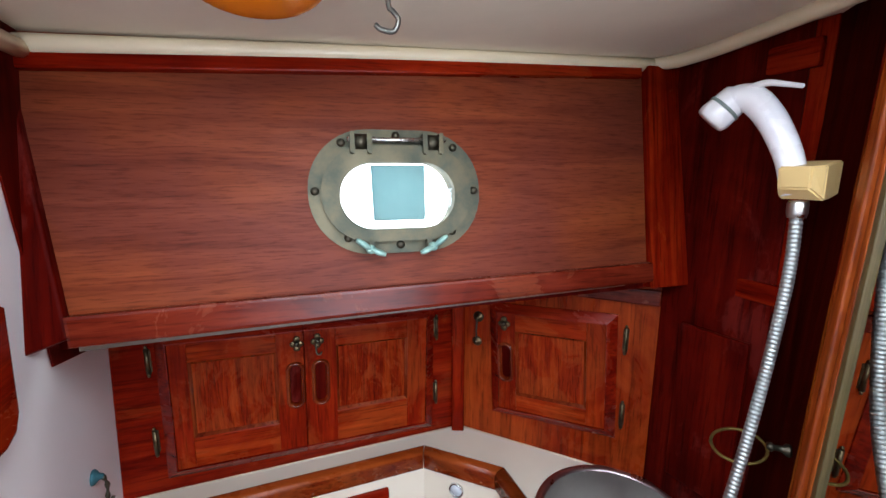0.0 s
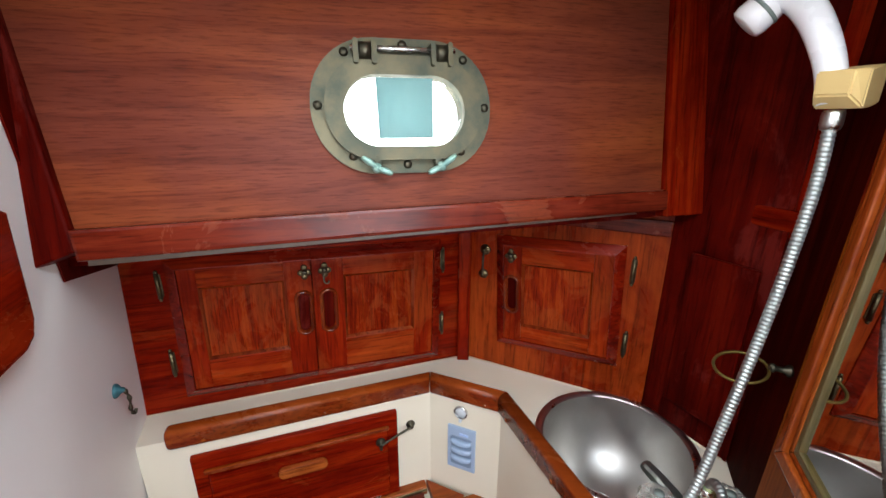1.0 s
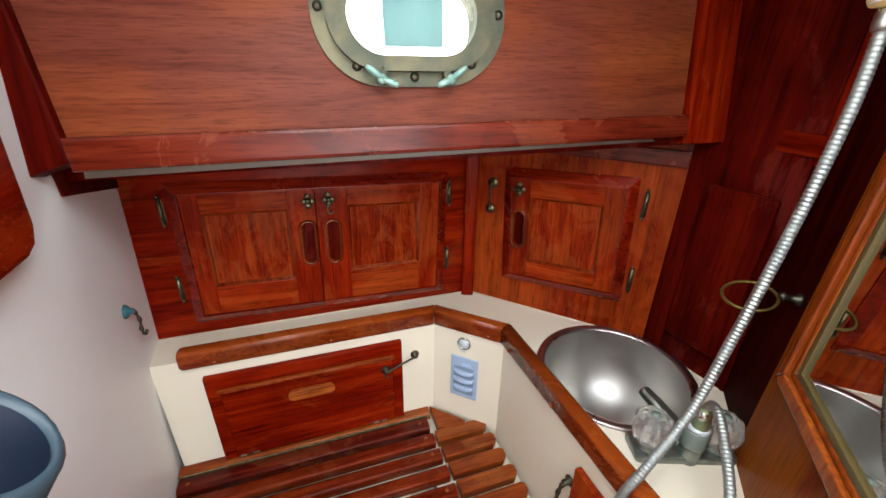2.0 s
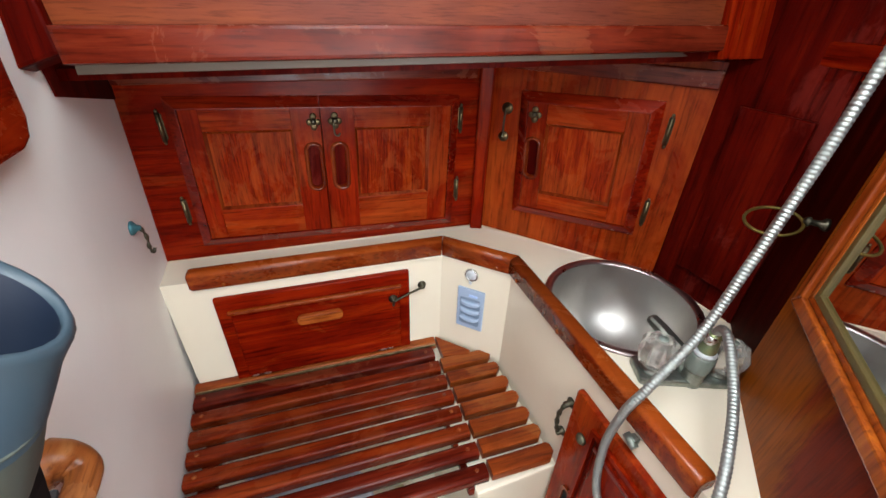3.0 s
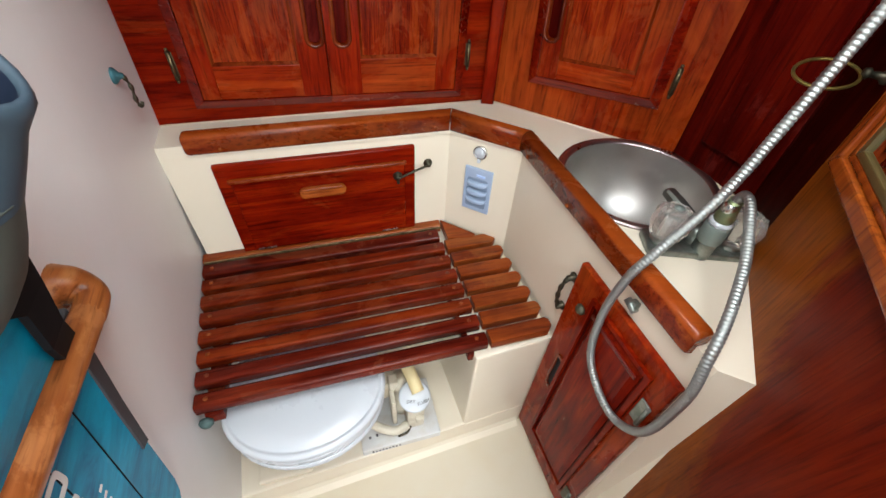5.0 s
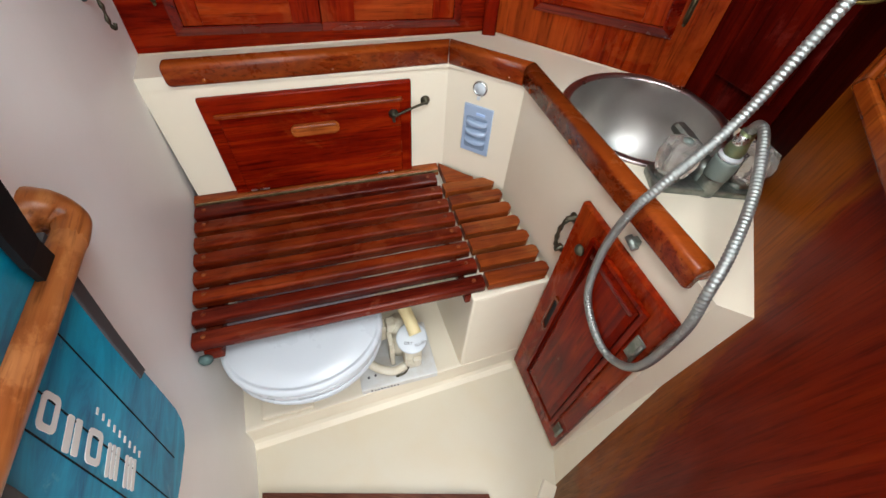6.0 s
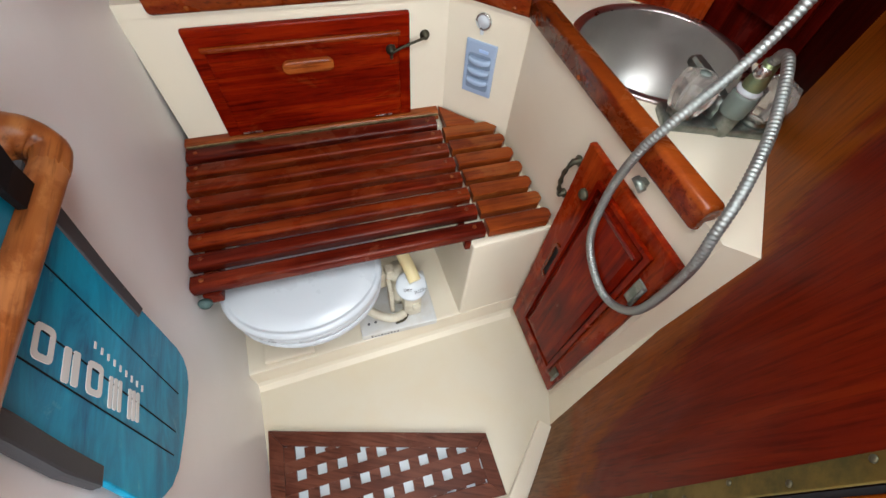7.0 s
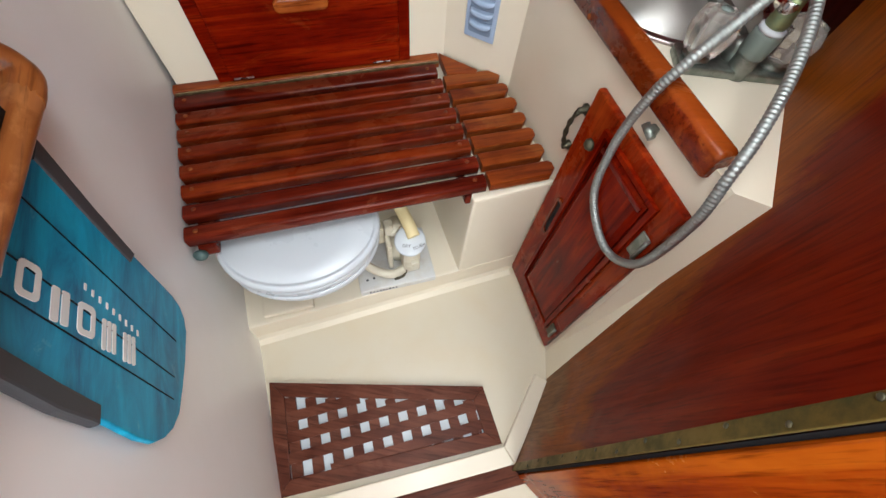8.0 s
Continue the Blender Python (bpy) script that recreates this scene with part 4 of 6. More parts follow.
def build_basin():
    s = thing("basin", Matrix.Translation((0.392, 0.797, COUNTER)), "round brushed stainless steel basin set into the counter", "sink")
    bm = B()
    turned(bm, [(0.1385, 0.0028), (0.136, -0.012), (0.130, -0.055), (0.115, -0.100), (0.084, -0.138), (0.040, -0.158), (0.0, -0.163)], seg=72, caps=False)
    part("bowl", bm, M_sink, s)
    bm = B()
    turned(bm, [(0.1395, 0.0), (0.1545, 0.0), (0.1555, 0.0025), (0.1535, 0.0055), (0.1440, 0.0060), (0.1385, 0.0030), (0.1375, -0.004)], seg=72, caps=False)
    part("rim", bm, M_sink_rim, s, "polished rim, its colour tinted for the reflected red wood")
    bm = B()
    turned(bm, [(0.0, -0.161), (0.018, -0.161), (0.022, -0.1585), (0.026, -0.161)], seg=24)
    part("drain", bm, M_chrome, s)


# ---- hatch, vent, ring and small door ----
def build_front_fittings():
    d = thing("hatch_door", PANL, "red mahogany drop-down hatch with a finger pull, latched shut", "hatch")
    x0, x1, z0, z1 = 0.089, 0.522, 0.766, 1.014
    bm = B()
    box(bm, x0, x1, -0.014, -0.0005, z0, z1, 0.004)
    b = part("frame_board", bm, M_cab_x, d)
    bm = B()
    box(bm, x0 + 0.028, x1 - 0.026, -0.020, -0.0145, z0 + 0.008, z1 - 0.036, 0.0045)
    part("panel", bm, M_cab_x, d)
    bm = B()
    box(bm, x0 + 0.022, x1 - 0.022, -0.024, -0.0145, z1 - 0.042, z1 - 0.032, 0.004)
    part("bead", bm, M_rail, d, "rounded bead that catches the light")
    bm = B()
    prism(bm, rounded(0.251, 0.355, 0.917, 0.944, 0.0125, 5), -0.032, -0.020, "y", 0.004)
    part("pull", bm, M_pull, d, "rounded wooden pull with an orange highlight put into its colour")
    for x in (0.145, 0.452):
        bm = B()
        box(bm, x - 0.021, x + 0.021, -0.0225, -0.020, 0.776, 0.7795, 0.0006)
        part("hinge", bm, M_chrome, d, "thin bright hinge leaf")
    bm = B()
    turned(bm, [(0.011, 0), (0.011, 0.004), (0.006, 0.008), (0.006, 0.012), (0, 0.013)], Matrix.Translation((0.478, -0.020, 0.944)) @ pose(0, 0, 0, 90), 14)
    box(bm, 0.475, 0.481, -0.03, -0.020, 0.925, 0.944, 0.002)
    part("catch", bm, M_bronze_dk, d, "dark bronze catch")
    h = thing("cabin_hook", PANL @ Matrix.Translation((0.557, 0, 0.957)), "dark bronze cabin hook that holds the hatch", "hook", "cabin hooks")
    bm = B()
    turned(bm, [(0.011, 0), (0.011, 0.003), (0.006, 0.005), (0.005, 0.014), (0, 0.015)], pose(0, 0, 0, 90), 14)
    part("base", bm, M_bronze_dk, h)
    bm = B()
    tube(bm, smooth_path([(0, -0.012, 0.0), (-0.03, -0.020, -0.004), (-0.06, -0.027, -0.010), (-0.078, -0.034, -0.013)], 5), 0.0028, 8)
    part("arm", bm, M_bronze_dk, h)

    v = thing("louvre_vent", PANV @ Matrix.Translation((0.086, 0, 0.900)), "small pale blue plastic louvred vent cover", "vent")
    bm = B()
    box(bm, -0.036, 0.036, -0.006, 0.0, -0.063, 0.063, 0.002)
    p = part("plate", bm, M_vent, v)
    bm = B()
    prism(bm, rounded(-0.027, 0.027, -0.050, 0.036, 0.006, 3), -0.0066, -0.0062, "y")
    part("vent_opening", bm, M_vent_dk, p, "darker sheet drawn for the shaded openings under the louvres")
    for z in (0.024, -0.001, -0.026):
        bm = B()
        secs = []
        for k in range(13):
            a = math.pi * k / 12
            x, bulge = -0.027 * math.cos(a), math.sin(a) ** 0.8
            top, low = z + 0.009 - 0.004 * bulge, z + 0.003 - 0.011 * bulge
            secs.append([(x, -0.0068, top), (x, -0.0070 - 0.0085 * bulge, low), (x, -0.0069 - 0.0068 * bulge, low - 0.0020), (x, -0.0066, top - 0.004)])
        loft(bm, secs)
        part("louvre", bm, M_vent, p)
    bm = B()
    box(bm, -0.004, 0.018, -0.008, -0.006, 0.042, 0.048)
    part("label_bar", bm, painted("pale_label", (0.42, 0.58, 0.85), 0.4, 0.0), p)

    r = thing("flush_ring_pull", PANV @ Matrix.Translation((0.082, 0, 1.005)), "round chrome ring with a white plastic face", "fitting")
    bm = B()
    turned(bm, [(0.0135, 0.0), (0.0175, 0.0), (0.0175, 0.004), (0.0155, 0.0065), (0.0135, 0.004), (0.0135, 0.0)], pose(0, 0, 0, 90), 28, caps=False)
    part("bezel", bm, M_chrome, r)
    bm = B()
    turned(bm, [(0.0, 0.003), (0.0135, 0.003), (0.0135, 0.0)], pose(0, 0, 0, 90), 28)
    part("disc", bm, M_porc, r)
    bm = B()
    box(bm, -0.004, 0.003, -0.007, -0.0, -0.026, -0.0165, 0.0015)
    part("tab", bm, M_porc, r)

    d = thing("narrow_locker_door", PAND, "tall narrow mahogany locker door under the counter, shut", "door")
    x0, x1, z0, z1 = 0.297, 0.549, 0.342, 0.993
    bm = B()
    box(bm, x0, x1, -0.014, -0.0005, z0, z1, 0.004)
    part("board", bm, M_dstile, d)
    # recessed groove, raised field and the bevel along its top
    q = [(x0 + 0.060, z0 + 0.075), (x1 - 0.034, z0 + 0.075), (x1 - 0.034, z1 - 0.028), (x0 + 0.060, z1 - 0.028)]
    def inside(g):
        return [(q[0][0] + g, q[0][1] + g), (q[1][0] - g, q[1][1] + g), (q[2][0] - g, q[2][1] - g), (q[3][0] + g, q[3][1] - g)]
    bm = B()
    band(bm, q, inside(0.009), -0.0215, -0.0145)
    part("moulding", bm, M_cab_z, d)
    bm = B()
    band(bm, inside(0.0095), inside(0.0150), -0.0153, -0.0145)
    part("groove", bm, M_dark, d, "dark groove round the raised field")
    bm = B()
    secs = []
    for g, y in ((0.0155, -0.0145), (0.0155, -0.0170), (0.0270, -0.0225)):
        secs.append([(x, y, z) for x, z in inside(g)])
    loft(bm, secs, (True, True), smooth=False)
    part("panel", bm, M_cab_z, d)
    bm = B()
    box(bm, q[0][0] + 0.018, q[1][0] - 0.018, -0.0250, -0.0215, q[2][1] - 0.030, q[2][1] - 0.021, 0.0015)
    part("bead", bm, M_bevel, d, "glossy bead that catches the light")
    bm = B()
    n = 5
    band(bm, rounded(0.334, 0.362, 0.628, 0.756, 0.0138, n), rounded(0.340, 0.356, 0.637, 0.747, 0.0078, n), -0.019, -0.0145)
    part("finger_slot_rim", bm, M_slotrim, d, "bright worn rim of the finger slot")
    # black sheet on the board, drawn for the shaded hollow of the slot
    bm = B()
    prism(bm, rounded(0.339, 0.357, 0.636, 0.748, 0.0085, n), -0.0155, -0.0145, "y")
    part("slot_back", bm, M_black, d)
    bm = B()
    turned(bm, [(0.011, 0), (0.011, 0.004), (0.007, 0.009), (0, 0.010)], Matrix.Translation((0.340, -0.014, 0.910)) @ pose(0, 0, 0, 90), 14)
    part("button", bm, M_bronze, d)
    for z in (0.890, 0.440):
        bm = B()
        box(bm, x1 - 0.030, x1 - 0.012, -0.018, -0.0142, z - 0.028, z + 0.028, 0.002)
        k = part("hinge", bm, M_dull if z > 0.6 else M_bronze_dk, d, "dull metal hinge")
        bm = B()
        tube(bm, [(x1 - 0.011, -0.018, z - 0.026), (x1 - 0.011, -0.018, z + 0.026)], 0.004, 8)
        part("barrel", bm, M_dull, k)
    h = thing("cabin_hook", PAND @ Matrix.Translation((0.280, 0, 0.930)), "bronze cabin hook hanging beside the narrow locker door", "hook", "cabin hooks")
    bm = B()
    turned(bm, [(0.011, 0), (0.011, 0.003), (0.006, 0.005), (0.006, 0.016), (0, 0.018)], pose(0, 0, 0, 90), 12)
    part("base", bm, M_bronze_dk, h)
    bm = B()
    tube(bm, smooth_path([(0, -0.015, 0), (-0.004, -0.020, -0.03), (-0.004, -0.018, -0.065), (-0.002, -0.012, -0.088)], 5), lambda k: 0.0042 + 0.0012 * math.sin(k * 1.7), 8)
    part("arm", bm, M_bronze_dk, h)
    bm = B()
    turned(bm, [(0.010, 0), (0.010, 0.003), (0.006, 0.006), (0.006, 0.014), (0, 0.015)], Matrix.Translation((-0.002, 0, -0.090)) @ pose(0, 0, 0, 90), 12)
    part("eye", bm, M_bronze_dk, h)


# ---- slatted seat ----
def build_seat():
    SE = face((-0.394, 0.350, 0.765), (0.914, 0.406, 0))
    s = thing("slatted_seat", SE, "reddish-brown slatted wooden shower seat over the toilet", "seat")
    def wall_end(v, z):
        """The seat's x at which the left wall stands, for a depth v."""
        for k in range(400):
            u = -0.12 + k * 0.0005
            p = SE @ Vector((u, v, z))
            if p.x > wall_x(p.y, p.z) + 0.004:
                return u
        return 0.0
    ends = [0.744, 0.741, 0.738, 0.735, 0.731, 0.727, 0.722, 0.640]
    def slat(name, u0, u1, v, w, z0, z1, mat, lab=""):
        bm = B()
        sect = rounded(v - w / 2, v + w / 2, z0, z1, 0.008, 3)
        loft(bm, [[(u0, a, b) for a, b in sect], [(u1, a, b) for a, b in sect]], smooth=False)
        return part(name, bm, mat, s, lab)
    pitch = 0.0487
    for k in range(8):
        v = k * pitch
        u0 = wall_end(v, 0)
        u1 = 0.592 - 0.002 * k
        w = 0.038 if k == 7 else 0.0320
        slat("slat", u0, u1, v, w, -0.030, 0.0, M_slat_worn if 2 <= k <= 6 else M_slat)
        if k < 7:
            e0, e1 = u1 + 0.006, ends[k]
            bm = B()
            c = 0.012
            prism(bm, [(e0, v - 0.0185), (e1 - c, v - 0.0185), (e1, v - 0.0185 + c), (e1, v + 0.0165 - c * 0.6), (e1 - c * 0.6, v + 0.0165), (e0, v + 0.0165)], -0.022, 0.001, "z", 0.003)
            part("end_slat", bm, M_slat_end, s, "shorter lighter slat on the side ledge")
        bm = B()
        turned(bm, [(0.0045, 0), (0.0045, 0.0012), (0, 0.0013)], Matrix.Translation((u0 + 0.020, v, -0.0002)), 10)
        part("plug", bm, M_slat_end, s)
        bm = B()
        turned(bm, [(0.0045, 0), (0.0045, 0.0012), (0, 0.0013)], Matrix.Translation((u1 - 0.022, v, -0.0002)), 10)
        part("plug", bm, M_slat_end, s)
    # back board, hinge strip and the pointed corner piece
    v = 8 * pitch - 0.006
    slat("back_board", wall_end(v, 0), 0.592, 0.3795, 0.030, -0.024, 0.003, M_slat_end, "fixed wooden board along the back")
    bm = B()
    box(bm, wall_end(v, 0) + 0.004, 0.590, 0.3612, 0.3636, -0.006, 0.0008, 0.0004)
    part("piano_hinge", bm, M_brass_pale, s, "thin aged brass piano hinge")
    bm = B()
    prism(bm, [(0.597, 0.312), (0.666, 0.300), (0.674, 0.314), (0.597, 0.390)], -0.022, 0.002, "z", 0.003)
    part("corner_piece", bm, M_slat_end, s, "pointed corner piece")
    # two cleats under the slats
    for u, z0 in ((0.045, -0.062), (0.565, -0.058)):
        bm = B()
        box(bm, u - 0.016, u + 0.016, -0.018, 7 * pitch + 0.01, z0, -0.0305, 0.006)
        part("cleat", bm, M_slat, s)
    bm = B()
    turned(bm, [(0.012, 0), (0.013, 0.006), (0.009, 0.012), (0, 0.014)], Matrix.Translation((0.030, -0.019, -0.046)) @ pose(0, 0, 0, 90), 14)
    part("end_cap", bm, M_tealcap, s, "verdigris bronze barrel fitting")


# ---- toilet on its plinth ----
def build_toilet():
    F0, F1 = Vector((-0.3605, 0.2943)), Vector((0.2964, 0.6305))
    SB = face((F0.x, F0.y, FLOOR), (F1.x - F0.x, F1.y - F0.y, 0))
    ln = (F1 - F0).length
    bm = B()
    box(bm, -0.06, ln, 0.0, 0.60, -0.01, 0.090, 0.006)
    solid("plinth", bm, M_gel, SB, label="low cream gelcoat plinth under the toilet", category="plinth", kind="structure")
    bm = B()
    loft(bm, [[(x, -0.0005, 0.022), (x, -0.006, 0.007), (x, -0.020, 0.0005), (x, -0.0005, 0.0005)] for x in (-0.04, 0.725)], smooth=False)
    solid("trim_plinth_cove", bm, M_gel, SB, label="cream gelcoat cove at the foot of the plinth", category="trim", kind="structure")
    # side pier carrying the ledge
    bm = B()
    box(bm, 0.555, ln + 0.01, 0.002, 0.55, -0.01, 0.425, 0.006)
    solid("seat_pier", bm, M_gel, SB, label="cream gelcoat pier and ledge beside the toilet", category="pier", kind="structure")

    t = thing("marine_toilet", face((-0.190, 0.455, FLOOR + 0.090), (0.914, 0.406, 0)), "compact white marine toilet with its lid closed", "toilet")
    n = 40
    def dee(rx, front, back, cy=0.0):
        out, cx = [], -0.024
        for k in range(n):
            a = 2 * math.pi * k / n
            x, y = math.cos(a) * rx, math.sin(a)
            out.append((cx + x, cy + (y * back if y > 0 else y * front * 0.91)))
        return out
    def stack(rows):
        return [[(x, y, z if z < 0.01 else z - 0.035) for x, y in dee(rx, fr, bk, cy)] for rx, fr, bk, cy, z in rows]
    bm = B()
    loft(bm, stack([(0.080, 0.08, 0.12, 0.05, 0.0), (0.075, 0.07, 0.11, 0.05, 0.05), (0.085, 0.08, 0.12, 0.04, 0.13), (0.120, 0.108, 0.15, 0.01, 0.20), (0.154, 0.143, 0.17, 0.0, 0.255), (0.161, 0.150, 0.18, 0.0, 0.275), (0.159, 0.148, 0.18, 0.0, 0.288)]))
    part("bowl", bm, M_porc, t)
    bm = B()
    loft(bm, stack([(0.157, 0.145, 0.18, 0.0, 0.2885), (0.1605, 0.1475, 0.182, 0.0, 0.292), (0.1615, 0.1480, 0.183, 0.0, 0.303), (0.160, 0.147, 0.183, 0.0, 0.307)]))
    part("seat", bm, M_porc, t)
    bm = B()
    loft(bm, stack([(0.160, 0.146, 0.185, 0.0, 0.3075), (0.165, 0.148, 0.190, 0.0, 0.311), (0.165, 0.147, 0.190, 0.0, 0.318), (0.160, 0.142, 0.185, 0.0, 0.3240), (0.155, 0.136, 0.180, 0.0, 0.3250), (0.153, 0.134, 0.178, 0.0, 0.3222), (0.150, 0.131, 0.175, 0.0, 0.3252), (0.09, 0.10, 0.11, 0.0, 0.3275), (0.01, 0.01, 0.01, 0.0, 0.328)]))
    part("lid", bm, M_porc, t, "glossy white lid, closed")
    bm = B()
    box(bm, -0.185, -0.06, -0.062, 0.03, 0.0, 0.018, 0.006)
    part("foot_moulding", bm, M_gel, t)
    # base plate with the pump
    bm = B()
    box(bm, 0.062, 0.264, -0.059, 0.10, 0.0, 0.026, 0.004)
    pl = part("base_plate", bm, M_plate, t, "aged white plastic base with embossed marks")
    bm = B()
    for k in range(9):
        box(bm, 0.085 + 0.0085 * k, 0.090 + 0.0085 * k, -0.0592, -0.0575, 0.008, 0.008 + (0.008 if k % 3 else 0.011))
    part("embossed_bars", bm, M_ink, pl)
    for x, y in ((0.085, -0.028), (0.103, -0.026)):
        bm = B()
        turned(bm, [(0.0035, 0), (0.0035, 0.001), (0, 0.0011)], Matrix.Translation((x, y, 0.026)), 10)
        part("screw_hole", bm, M_ink, pl)
    p = part("pump_body", turned(B(), [(0.030, 0.026), (0.030, 0.060), (0.024, 0.066), (0.024, 0.140), (0.028, 0.146), (0.026, 0.165), (0.0, 0.168)], Matrix.Translation((0.182, 0.040, 0.0)), 24), M_pump, t, "yellowed white plastic hand pump")
    bm = B()
    turned(bm, [(0.036, 0.0), (0.038, 0.004), (0.038, 0.012), (0.034, 0.015), (0.0, 0.016)], Matrix.Translation((0.205, -0.006, 0.150)) @ pose(0, 0, 0, 22), 32)
    dial = part("flush_dial", bm, M_porc, p, "white dial lettered dry and flush")
    for txt, off, ang in (("DRY", (-0.022, -0.012), 25), ("FLUSH", (0.004, -0.024), -20)):
        cu = bpy.data.curves.new("lettering", "FONT")
        cu.body, cu.size, cu.extrude = txt, 0.0105, 0.0003
        tmp = new("lettering", cu)
        me = bpy.data.meshes.new_from_object(tmp)
        bpy.data.objects.remove(tmp)
        me.materials.append(M_ink)
        me.transform(Matrix.Translation((0.205, -0.006, 0.150)) @ pose(0, 0, 0, 22) @ pose(off[0], off[1], 0.0165, 0, 0, -ang * 0.5))
        ob = new("lettering", me)
        ob.parent = dial
    bm = B()
    tube(bm, smooth_path([(0.214, -0.012, 0.180), (0.206, 0.026, 0.196), (0.192, 0.080, 0.210)], 6), 0.0155, 16)
    part("handle", bm, M_yellow, p, "yellowed plastic pump handle")
    bm = B()
    box(bm, 0.182, 0.228, -0.032, 0.02, 0.026, 0.140, 0.010)
    box(bm, 0.202, 0.222, -0.044, -0.030, 0.080, 0.098, 0.003)
    part("valve_block", bm, M_pump, p)
    bm = B()
    box(bm, 0.148, 0.160, -0.012, 0.03, 0.030, 0.150, 0.004)
    box(bm, 0.130, 0.150, 0.03, 0.06, 0.10, 0.17, 0.006)
    box(bm, 0.150, 0.172, 0.02, 0.05, 0.15, 0.185, 0.006)
    part("bracket", bm, M_pump, p)
    bm = B()
    tube(bm, smooth_path([(0.080, 0.000, 0.085), (0.112, -0.022, 0.062), (0.150, -0.034, 0.046), (0.184, -0.026, 0.044)], 6), 0.0115, 14)
    part("discharge_pipe", bm, M_pump, p, "cream plastic elbow pipe")
    bm = B()
    tube(bm, smooth_path([(0.190, -0.032, 0.046), (0.178, -0.042, 0.036), (0.155, -0.044, 0.031)], 5), 0.003, 8)
    part("clamp", bm, M_bronze_dk, p)


# ---- teak grating ----
def build_grating():
    corners = [Vector((-0.300, 0.186)), Vector((0.244, 0.266)), Vector((0.306, 0.138)), Vector((-0.195, -0.056))]
    g = thing("shower_grating", Matrix.Translation((0, 0, FLOOR)), "dark teak slatted grating in the shower floor", "grating")
    z1 = 0.012
    def inset(poly, d):
        c = sum(poly, Vector((0, 0))) / len(poly)
        out = []
        m = len(poly)
        for k in range(m):
            e0, e1 = (poly[k] - poly[k - 1]).normalized(), (poly[(k + 1) % m] - poly[k]).normalized()
            n0, n1 = Vector((e0.y, -e0.x)), Vector((e1.y, -e1.x))
            b = (n0 + n1).normalized()
            out.append(poly[k] + b * (d / max(0.3, b.dot(n0))))
        return out
    inner = inset(corners, 0.034)
    if (inner[0] - sum(corners, Vector((0, 0))) / 4).length > (corners[0] - sum(corners, Vector((0, 0))) / 4).length:
        inner = inset(corners, -0.034)
    for k in range(4):
        j = (k + 1) % 4
        bm = B()
        prism(bm, [corners[k], corners[j], inner[j], inner[k]], 0.0005, z1, "z", 0.002)
        part("frame_board", bm, M_grate, g)
    tray = inset(corners, 0.02)
    if (tray[0] - sum(corners, Vector((0, 0))) / 4).length > (corners[0] - sum(corners, Vector((0, 0))) / 4).length:
        tray = inset(corners, -0.02)
    bm = B()
    prism(bm, tray, -0.004, 0.0004, "z")
    part("drain_tray", bm, M_tray, g, "pale grey-white tray seen through the holes")
    ax = Vector((0.912, 0.410))
    ay = Vector((-ax.y, ax.x))
    o = Vector((-0.129, -0.022))
    def clip(a, b):
        """The stretch of the line a..b inside the frame's opening."""
        lo, hi = 0.0, 1.0
        ctr = sum(inner, Vector((0, 0))) / 4
        for k in range(4):
            p, q = inner[k], inner[(k + 1) % 4]
            nn = Vector((-(q - p).y, (q - p).x))
            if nn.dot(ctr - p) < 0:
                nn = -nn
            da, db = nn.dot(a - p), nn.dot(b - p)
            if da < 0 and db < 0:
                return None
            if da < 0:
                lo = max(lo, da / (da - db))
            elif db < 0:
                hi = min(hi, da / (da - db))
        return (a + (b - a) * lo, a + (b - a) * hi) if hi > lo + 0.01 else None
    pitch = 0.0482
    for k in range(-3, 7):
        base = o + ay * (0.0468 * (k + 0.5))
        c = clip(base - ax * 1.0, base + ax * 1.0)
        if c:
            bm = B()
            w = ay * 0.0120
            prism(bm, [c[0] - w, c[1] - w, c[1] + w, c[0] + w], 0.001, z1 - 0.0012, "z")
            part("long_strip", bm, M_grate, g)
    for k in range(-5, 14):
        base = o + ax * (pitch * (k + 0.5))
        c = clip(base - ay * 0.7, base + ay * 0.7)
        if c:
            bm = B()
            w = ax * 0.0128
            prism(bm, [c[0] - w, c[1] - w, c[1] + w, c[0] + w], 0.0008, z1 - 0.0024, "z")
            part("cross_strip", bm, M_grate, g)
    # raised gelcoat lip along the bulkhead and round to the sill
    bm = B()
    pts = [(0.300, 0.560), (0.380, 0.319), (0.311, 0.133), (-0.19, -0.075)]
    far = [(0.315, 0.562), (0.416, 0.306), (0.341, 0.098), (-0.19, -0.118)]
    for k in range(1, 3):
        prism(bm, [pts[k], pts[k + 1], far[k + 1], far[k]], FLOOR - 0.005, FLOOR + 0.016, "z", 0.004)
    solid("sill", bm, M_gel, label="raised cream gelcoat sill round the shower floor", category="sill", kind="structure")
    bm = B()
    m = face((far[2][0], far[2][1], FLOOR), (far[2][0] - far[3][0], far[2][1] - far[3][1], 0))
    box(bm, -0.62, 0.02, -0.045, 0.0, -0.05, 0.010, 0.004)
    solid("threshold", bm, M_grate, m, label="worn brown wooden threshold of the doorway", category="threshold", kind="structure")


